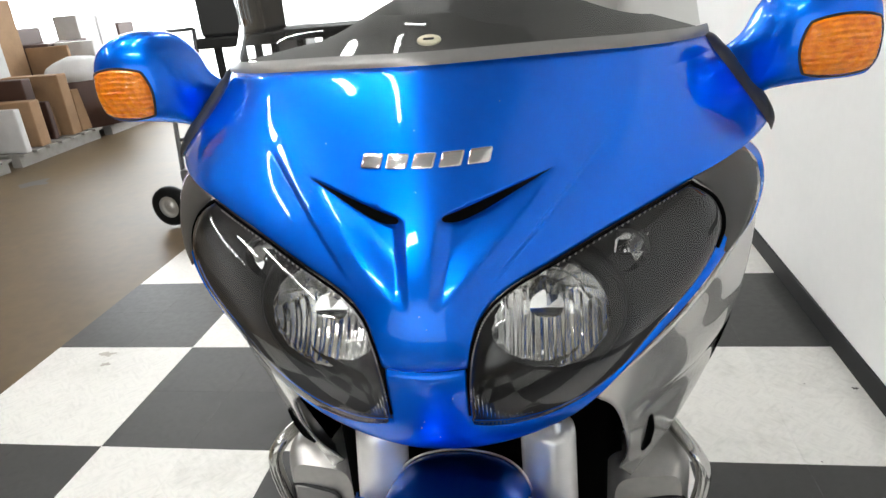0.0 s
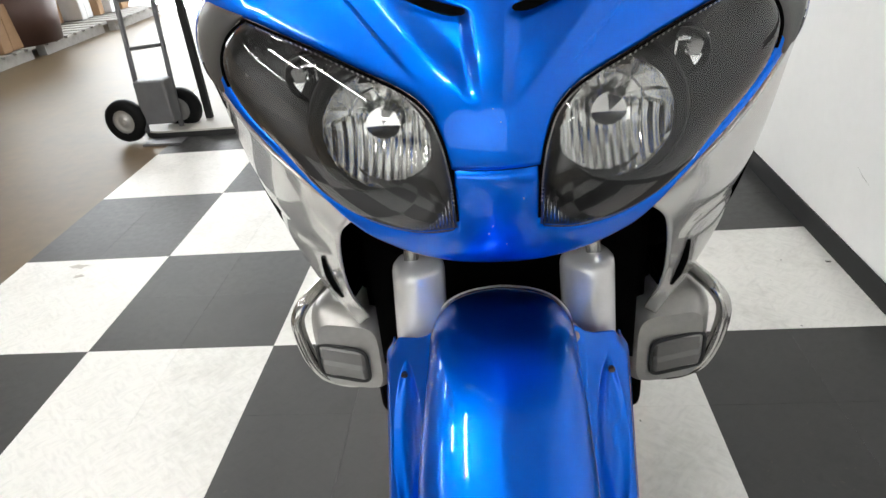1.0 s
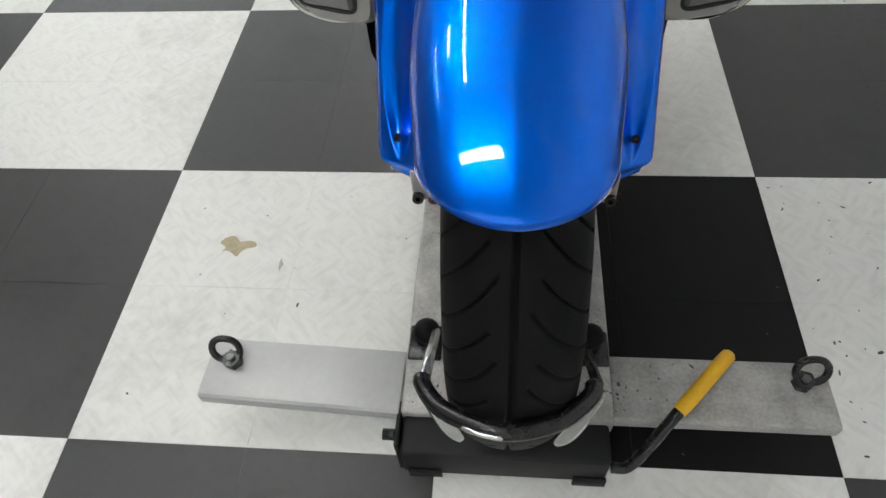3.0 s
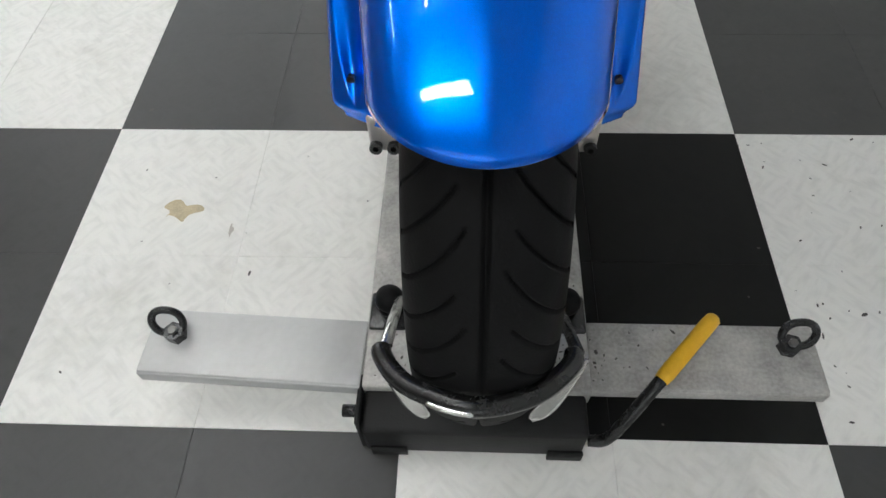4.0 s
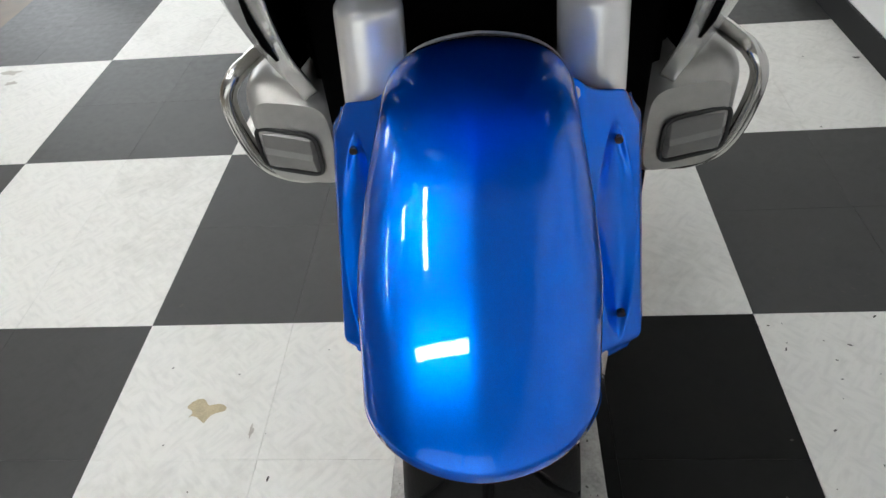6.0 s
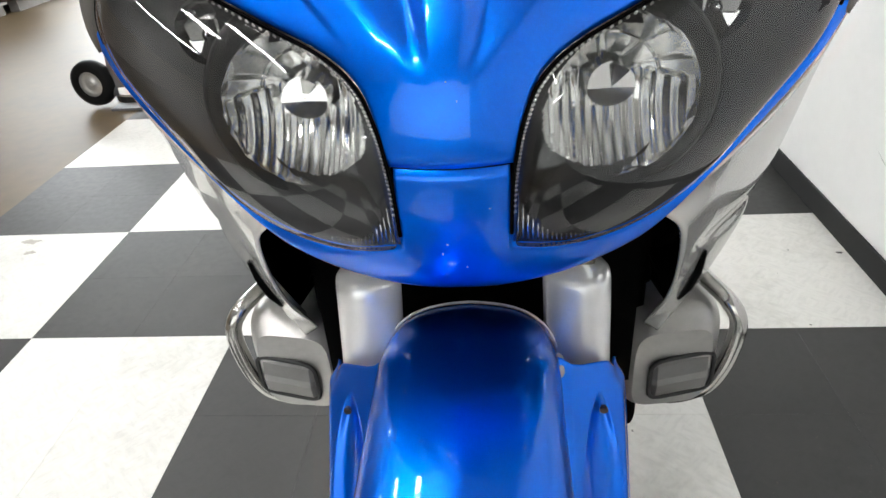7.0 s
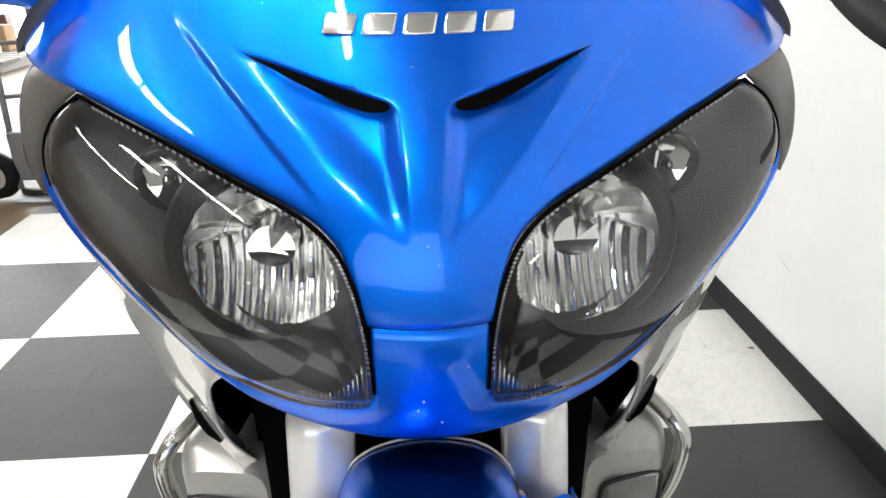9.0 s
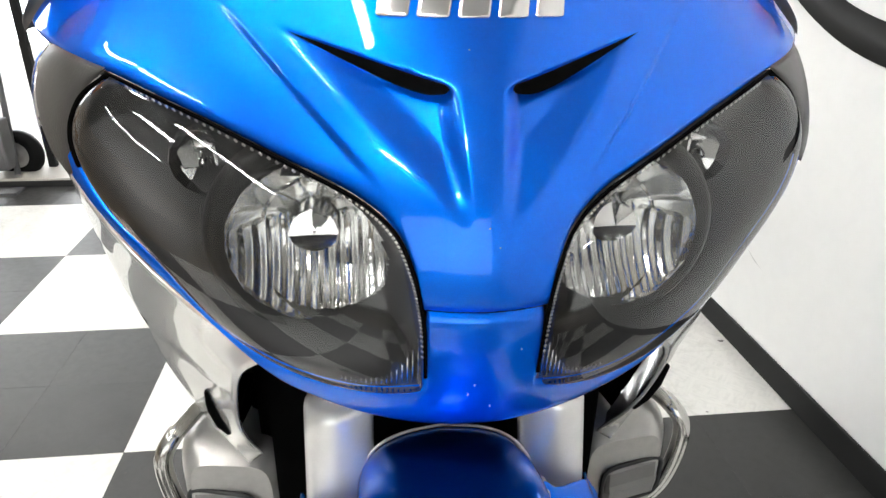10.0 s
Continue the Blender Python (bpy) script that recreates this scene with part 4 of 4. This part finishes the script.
part("beam_tab", box(BX - 0.145, BX - 0.095, -0.032, -0.0285, 0.004, 0.03), ROUGH_BLACK, chock)
part("beam_side", box(BX - 0.162, BX - 0.1555, -0.02, 0.05, 0.0, 0.095, 0.002), ROUGH_BLACK, chock)
part("axle_bolt", tube([(BX - 0.185, 0.01, 0.06), (BX - 0.155, 0.01, 0.06)], 0.009, 10), BLACK_STEEL, chock)
hroot = spline([(0.262, -0.018, 0.045), (0.285, -0.018, 0.05), (0.305, -0.006, 0.085), (0.345, 0.03, 0.15)], 16)
lever = part("lever", tube(hroot, 0.0085, 12), BLACK_STEEL, chock, "black lever with a yellow grip")
part("grip", tube([(0.343, 0.028, 0.147), (0.350, 0.035, 0.150), (0.412, 0.102, 0.163), (0.419, 0.109, 0.164), (0.422, 0.112, 0.165)], 0.012, 14, True, [0.0095, 0.0108, 0.0108, 0.010, 0.006]), YELLOW, lever, "bright yellow grip")

# ---- far end of the room ----


def post(bm_pts, r, name, mat, parent):
    return part(name, tube(bm_pts, r, 10), mat, parent)


truck = thing("hand_truck", "grey steel hand truck with black pneumatic tyres", "hand truck")
for k, wx in enumerate((-2.10, -1.80)):
    wh = part("wheel", lathe_y([(0.07, -0.03), (0.10, -0.04), (0.122, -0.03), (0.128, 0.0), (0.122, 0.03), (0.10, 0.04), (0.07, 0.03)], 0, 0, 0, 40), RUBBER, truck, "black pneumatic tyre")
    wh.matrix_local = pose(wx - 0.04 * k, 3.30 + 0.2 * k, 0.134, 0, 0, -8)
    part("rim", lathe_y([(0.0001, -0.02), (0.02, -0.028), (0.022, -0.02), (0.055, -0.012), (0.072, -0.03), (0.072, 0.03)], 0, 0, 0, 32), CAST, wh)
for a, b in (((-1.98, 3.28, 0.06), (-2.09, 3.62, 1.15)), ((-1.80, 3.36, 0.06), (-1.91, 3.70, 1.15))):
    part("rail", tube([a, b], 0.015, 10), GUN_GREY, truck)
for z in (0.52, 0.78, 1.15):
    y = 3.28 + (z - 0.06) * 0.31
    x = -1.98 - (z - 0.06) * 0.101
    part("cross_bar", tube([(x, y, z), (x + 0.18, y + 0.08, z)], 0.011, 8), GUN_GREY, truck)
part("body_plate", box(-1.99, -1.80, 3.29, 3.40, 0.10, 0.36, 0.012), GUN_GREY, truck, "grey steel axle box", smooth=False)
part("axle", tube([(-2.10, 3.30, 0.134), (-1.84, 3.5, 0.134)], 0.012, 10), STEEL, truck)
part("toe_plate", box(-1.99, -1.75, 3.2, 3.3, 0.0, 0.012), GUN_GREY, truck, smooth=False)


def board(u_round=0.16):
    bm = bmesh.new()
    pts = []
    for cx, cy, a0 in ((-0.5 - u_round, 4.7 - u_round, 0), (-2.08 + u_round, 4.7 - u_round, 90), (-2.08 + u_round, 3.33 + u_round, 180), (-0.5 - u_round, 3.33 + u_round, 270)):
        pts += [(cx + u_round * math.cos(radians(a0 + 15 * k)), cy + u_round * math.sin(radians(a0 + 15 * k))) for k in range(7)]
    lo = [bm.verts.new((x, y, 0.006)) for x, y in pts]
    hi = [bm.verts.new((x, y, 0.045)) for x, y in pts]
    bm.faces.new(lo[::-1]), bm.faces.new(hi)
    for i in range(len(pts)):
        j = (i + 1) % len(pts)
        bm.faces.new((lo[i], lo[j], hi[j], hi[i]))
    return bm


plat = tagged(part("display_platform", board(), BOARD_WHITE, smooth=False), "low white display platform with a black edge", "platform")
e = board()
for v in e.verts:
    v.co.x, v.co.y = -1.29 + (v.co.x + 1.29) * 1.004, 4.05 + (v.co.y - 4.05) * 1.004
    v.co.z = 0.0 if v.co.z < 0.02 else 0.034
part("edge_band", e, BLACK_PLASTIC, plat, "black edge band", smooth=False)


def bar_stool(x, y, case, label="dark steel high stand on four legs"):
    ob = thing("display_stand", label, "stand", "stands on the platform", (x, y, 0.045))
    for dx, dy in ((0, 0), (0.16, 0.22), (0.34, 0.05), (0.2, -0.1)):
        part("leg", box(dx - 0.02, dx + 0.02, dy - 0.02, dy + 0.02, 0, 1.0, 0.004), ROUGH_BLACK, ob, smooth=False)
    part("top", box(-0.05, 0.42, -0.16, 0.3, 1.0, 1.06, 0.01), ROUGH_BLACK, ob, smooth=False)
    if case:
        part("equipment_case", box(-0.04, 0.36, -0.1, 0.26, 1.06, 1.5, 0.02), BLACK_PLASTIC, ob, smooth=False)
    return ob


bar_stool(-1.70, 3.55, True)
bar_stool(-1.25, 3.75, False)


def pallet(x, y, n=0):
    ob = thing("pallet", "grey wooden pallet on the concrete floor", "pallet", "pallets", (x, y, -0.004))
    for k in range(3):
        part("bearer", box(-0.5 + 0.45 * k, -0.4 + 0.45 * k, -0.6, 0.6, 0, 0.1), PALLET_WOOD, ob, smooth=False)
    for k in range(7):
        part("board", box(-0.55, 0.55, -0.6 + 0.18 * k, -0.48 + 0.18 * k, 0.1, 0.125), PALLET_WOOD, ob, smooth=False)
    return ob


def carton(x, y, z, sx, sy, sz, mat, label, name="cardboard_box", cat="box"):
    ob = part(name, box(-sx / 2, sx / 2, -sy / 2, sy / 2, 0, sz, 0.012), mat, smooth=False)
    ob.location = (x, y, z)
    return tagged(ob, label, cat, "goods on the pallets")


for px, py in ((-5.15, 4.3), (-5.15, 5.65), (-5.1, 7.0), (-5.0, 8.3)):
    pallet(px, py)
heap_rng = random.Random(21)
GOODS = [(WHITE_BAG, "pale wrapped board on a pallet", "wrapped_board", "board"), (CARDBOARD, "brown cardboard carton on a pallet", "cardboard_box", "box"),
         (CARDBOARD, "brown cardboard carton on a pallet", "cardboard_box", "box"), (WHITE_BAG, "pale wrapped board on a pallet", "wrapped_board", "board"),
         (WHITE_BAG, "white wrapped package on a pallet", "package", "package"), (BROWN_TUB, "dark brown wooden panel on a pallet", "wooden_panel", "panel")]
for px, py, top in ((-5.15, 3.75, 0.75), (-5.15, 5.1, 0.55), (-5.45, 6.55, 0.8), (-5.3, 7.85, 0.5)):
    y = py
    while y < py + 1.1:
        mat, lab, name, cat = GOODS[heap_rng.randrange(6)]
        deep = heap_rng.uniform(0.05, 0.2)
        ob = carton(px + heap_rng.uniform(0, 0.25), y + deep / 2, 0.125, heap_rng.uniform(0.4, 0.7), deep * 0.9, top * heap_rng.uniform(0.45, 1.15), mat, lab, name, cat)
        ob.rotation_euler.z = radians(heap_rng.uniform(-7, 7))
        y += deep * 1.15
    for k in range(3):
        mat, lab, name, cat = GOODS[heap_rng.randrange(6)]
        carton(px - 0.55, py + 0.15 + 0.42 * k, -0.004, 0.34, 0.38, heap_rng.uniform(0.9, 1.6), mat, lab.replace("on a pallet", "standing behind a pallet"), name, cat)
tub = tagged(part("tub", tube([(-4.85, 6.5, 0.121), (-4.85, 6.5, 0.62)], 0.4, 32, True, [0.36, 0.42]), BROWN_TUB), "dark brown plastic tub on a pallet", "tub")
bag = bmesh.new()
bmesh.ops.create_icosphere(bag, subdivisions=3, radius=0.34)
for v in bag.verts:
    v.co = Vector((v.co.x, v.co.y, v.co.z * 0.55)) * (1 + 0.12 * noise.noise(v.co * 5)) + Vector((-4.85, 6.5, 0.68))
tagged(part("sack", bag, WHITE_BAG), "white plastic sack lying in the tub", "sack")

for x, y, w, h, mat, lab in ((-5.9, 6.3, 0.7, 1.5, CARDBOARD, "tall brown cardboard crate"), (-5.9, 7.3, 0.8, 1.0, BROWN_TUB, "dark brown wooden crate"), (-3.1, 8.6, 0.45, 0.9, GUN_GREY, "grey metal cabinet near the doorway")):
    carton(x, y, -0.004, w, w * 0.9, h, mat, lab, "crate", "crate")
for k in range(5):
    tagged(part("roll", tube([(-5.55 + 0.03 * k, 4.85 + 0.11 * k, 0.85), (-5.75, 4.85 + 0.13 * k, 1.75)], 0.045, 14), (WHITE_BAG, CARDBOARD)[k % 2]), "pale wrapped roll leaning on the cartons", "roll", "rolls on the cartons")

# a small scuff on the wall
ws = bmesh.new()
ws.faces.new([ws.verts.new(p) for p in ((1.2125, 1.60, 0.335), (1.2125, 1.56, 0.318), (1.2125, 1.50, 0.30), (1.2125, 1.555, 0.312))])
tagged(part("wall_scuff", ws, PALE_SCUFF, wall), "short grey scuff")

# dark curved band painted on the wall
band = bmesh.new()
prev = None
for k in range(33):
    y = 0.55 + 1.3 * k / 32
    zc = 0.985 + 0.55 * (y - 1.15) ** 2 * (1 if y > 1.15 else 0.2)
    ring = [band.verts.new((1.2095, y, zc - 0.045)), band.verts.new((1.2095, y, zc + 0.045)), band.verts.new((1.2145, y, zc + 0.045)), band.verts.new((1.2145, y, zc - 0.045))]
    if prev:
        for i in range(4):
            band.faces.new((prev[i], prev[(i + 1) % 4], ring[(i + 1) % 4], ring[i]))
    prev = ring
tagged(part("wall_stripe", band, BASE_BLACK), "curved black stripe on the white wall", "stripe", kind="structure")

# ---- floor marks and tiles ----
floor = bpy.data.objects["floor"]
st = bmesh.new()
ring = [st.verts.new((-0.432 + (0.032 + 0.012 * math.sin(3 * a + 1)) * math.cos(a), 0.403 + (0.020 + 0.008 * math.sin(4 * a)) * math.sin(a), 0.0008)) for a in (2 * math.pi * k / 28 for k in range(28))]
st.faces.new(ring)
tagged(part("floor_stain", st, STAIN, floor), "tan dried stain on a white tile")


def patch(name, x, y, rx, ry, mat, label, seed):
    """A thin uneven mark on the floor."""
    r, bm = random.Random(seed), bmesh.new()
    k1, k2 = r.uniform(0, 6), r.uniform(0, 6)
    bm.faces.new([bm.verts.new((x + rx * (1 + 0.3 * math.sin(3 * a + k1)) * math.cos(a), y + ry * (1 + 0.35 * math.sin(4 * a + k2)) * math.sin(a), 0.0008)) for a in (2 * math.pi * k / 30 for k in range(30))])
    return tagged(part(name, bm, mat, floor), label)


patch("floor_drain_cover", -4.06, 4.47, 0.12, 0.11, GUN_GREY, "round grey cover in the concrete floor", 9)
patch("floor_speck", 1.182, 1.577, 0.009, 0.006, SPECK, "small black mark on a white tile", 1)
patch("floor_smudge", -1.57, 1.775, 0.035, 0.016, SMUDGE, "faint grey smudge on a white tile", 2)
patch("floor_smudge", -1.53, 1.70, 0.020, 0.012, SMUDGE, "faint grey smudge on a white tile", 3)
patch("floor_smudge", -0.33, 0.36, 0.004, 0.012, SMUDGE, "faint grey smudge on a white tile", 4)
rng = random.Random(7)
sp = bmesh.new()
for k in range(280):
    x, y = (rng.uniform(0.62, 1.15), rng.uniform(-0.3, 0.9)) if k < 200 else (rng.uniform(-0.6, 1.15), rng.uniform(-0.3, 1.8))
    r = rng.uniform(0.0005, 0.0022) * (1.5 if rng.random() < 0.05 else 1)
    a0, el = rng.uniform(0, 6.28), rng.uniform(1, 2.6)
    vs = []
    for j in range(7):
        a = 2 * math.pi * j / 7
        p = Vector((r * el * math.cos(a), r * math.sin(a), 0)) * rng.uniform(0.7, 1.2)
        p.rotate(Euler((0, 0, a0)))
        vs.append(sp.verts.new((x + p.x, y + p.y, 0.0007)))
    sp.faces.new(vs)
tagged(part("scuff_marks", sp, SPECK, floor), "small black scuffs and specks", kind="stuff")

tile_mesh = {}
for colour, mat in (("white", TILE_WHITE), ("black", TILE_BLACK), ("deep_black", TILE_DEEP_BLACK)):
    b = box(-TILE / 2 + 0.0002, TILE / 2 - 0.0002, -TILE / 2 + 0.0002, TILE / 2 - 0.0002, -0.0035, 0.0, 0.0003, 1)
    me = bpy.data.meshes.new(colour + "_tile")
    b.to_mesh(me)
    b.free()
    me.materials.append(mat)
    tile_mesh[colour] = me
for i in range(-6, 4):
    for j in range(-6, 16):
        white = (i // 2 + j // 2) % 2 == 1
        t = new("tile", tile_mesh["white" if white else "deep_black" if (i // 2, j // 2) == (0, 0) else "black"])
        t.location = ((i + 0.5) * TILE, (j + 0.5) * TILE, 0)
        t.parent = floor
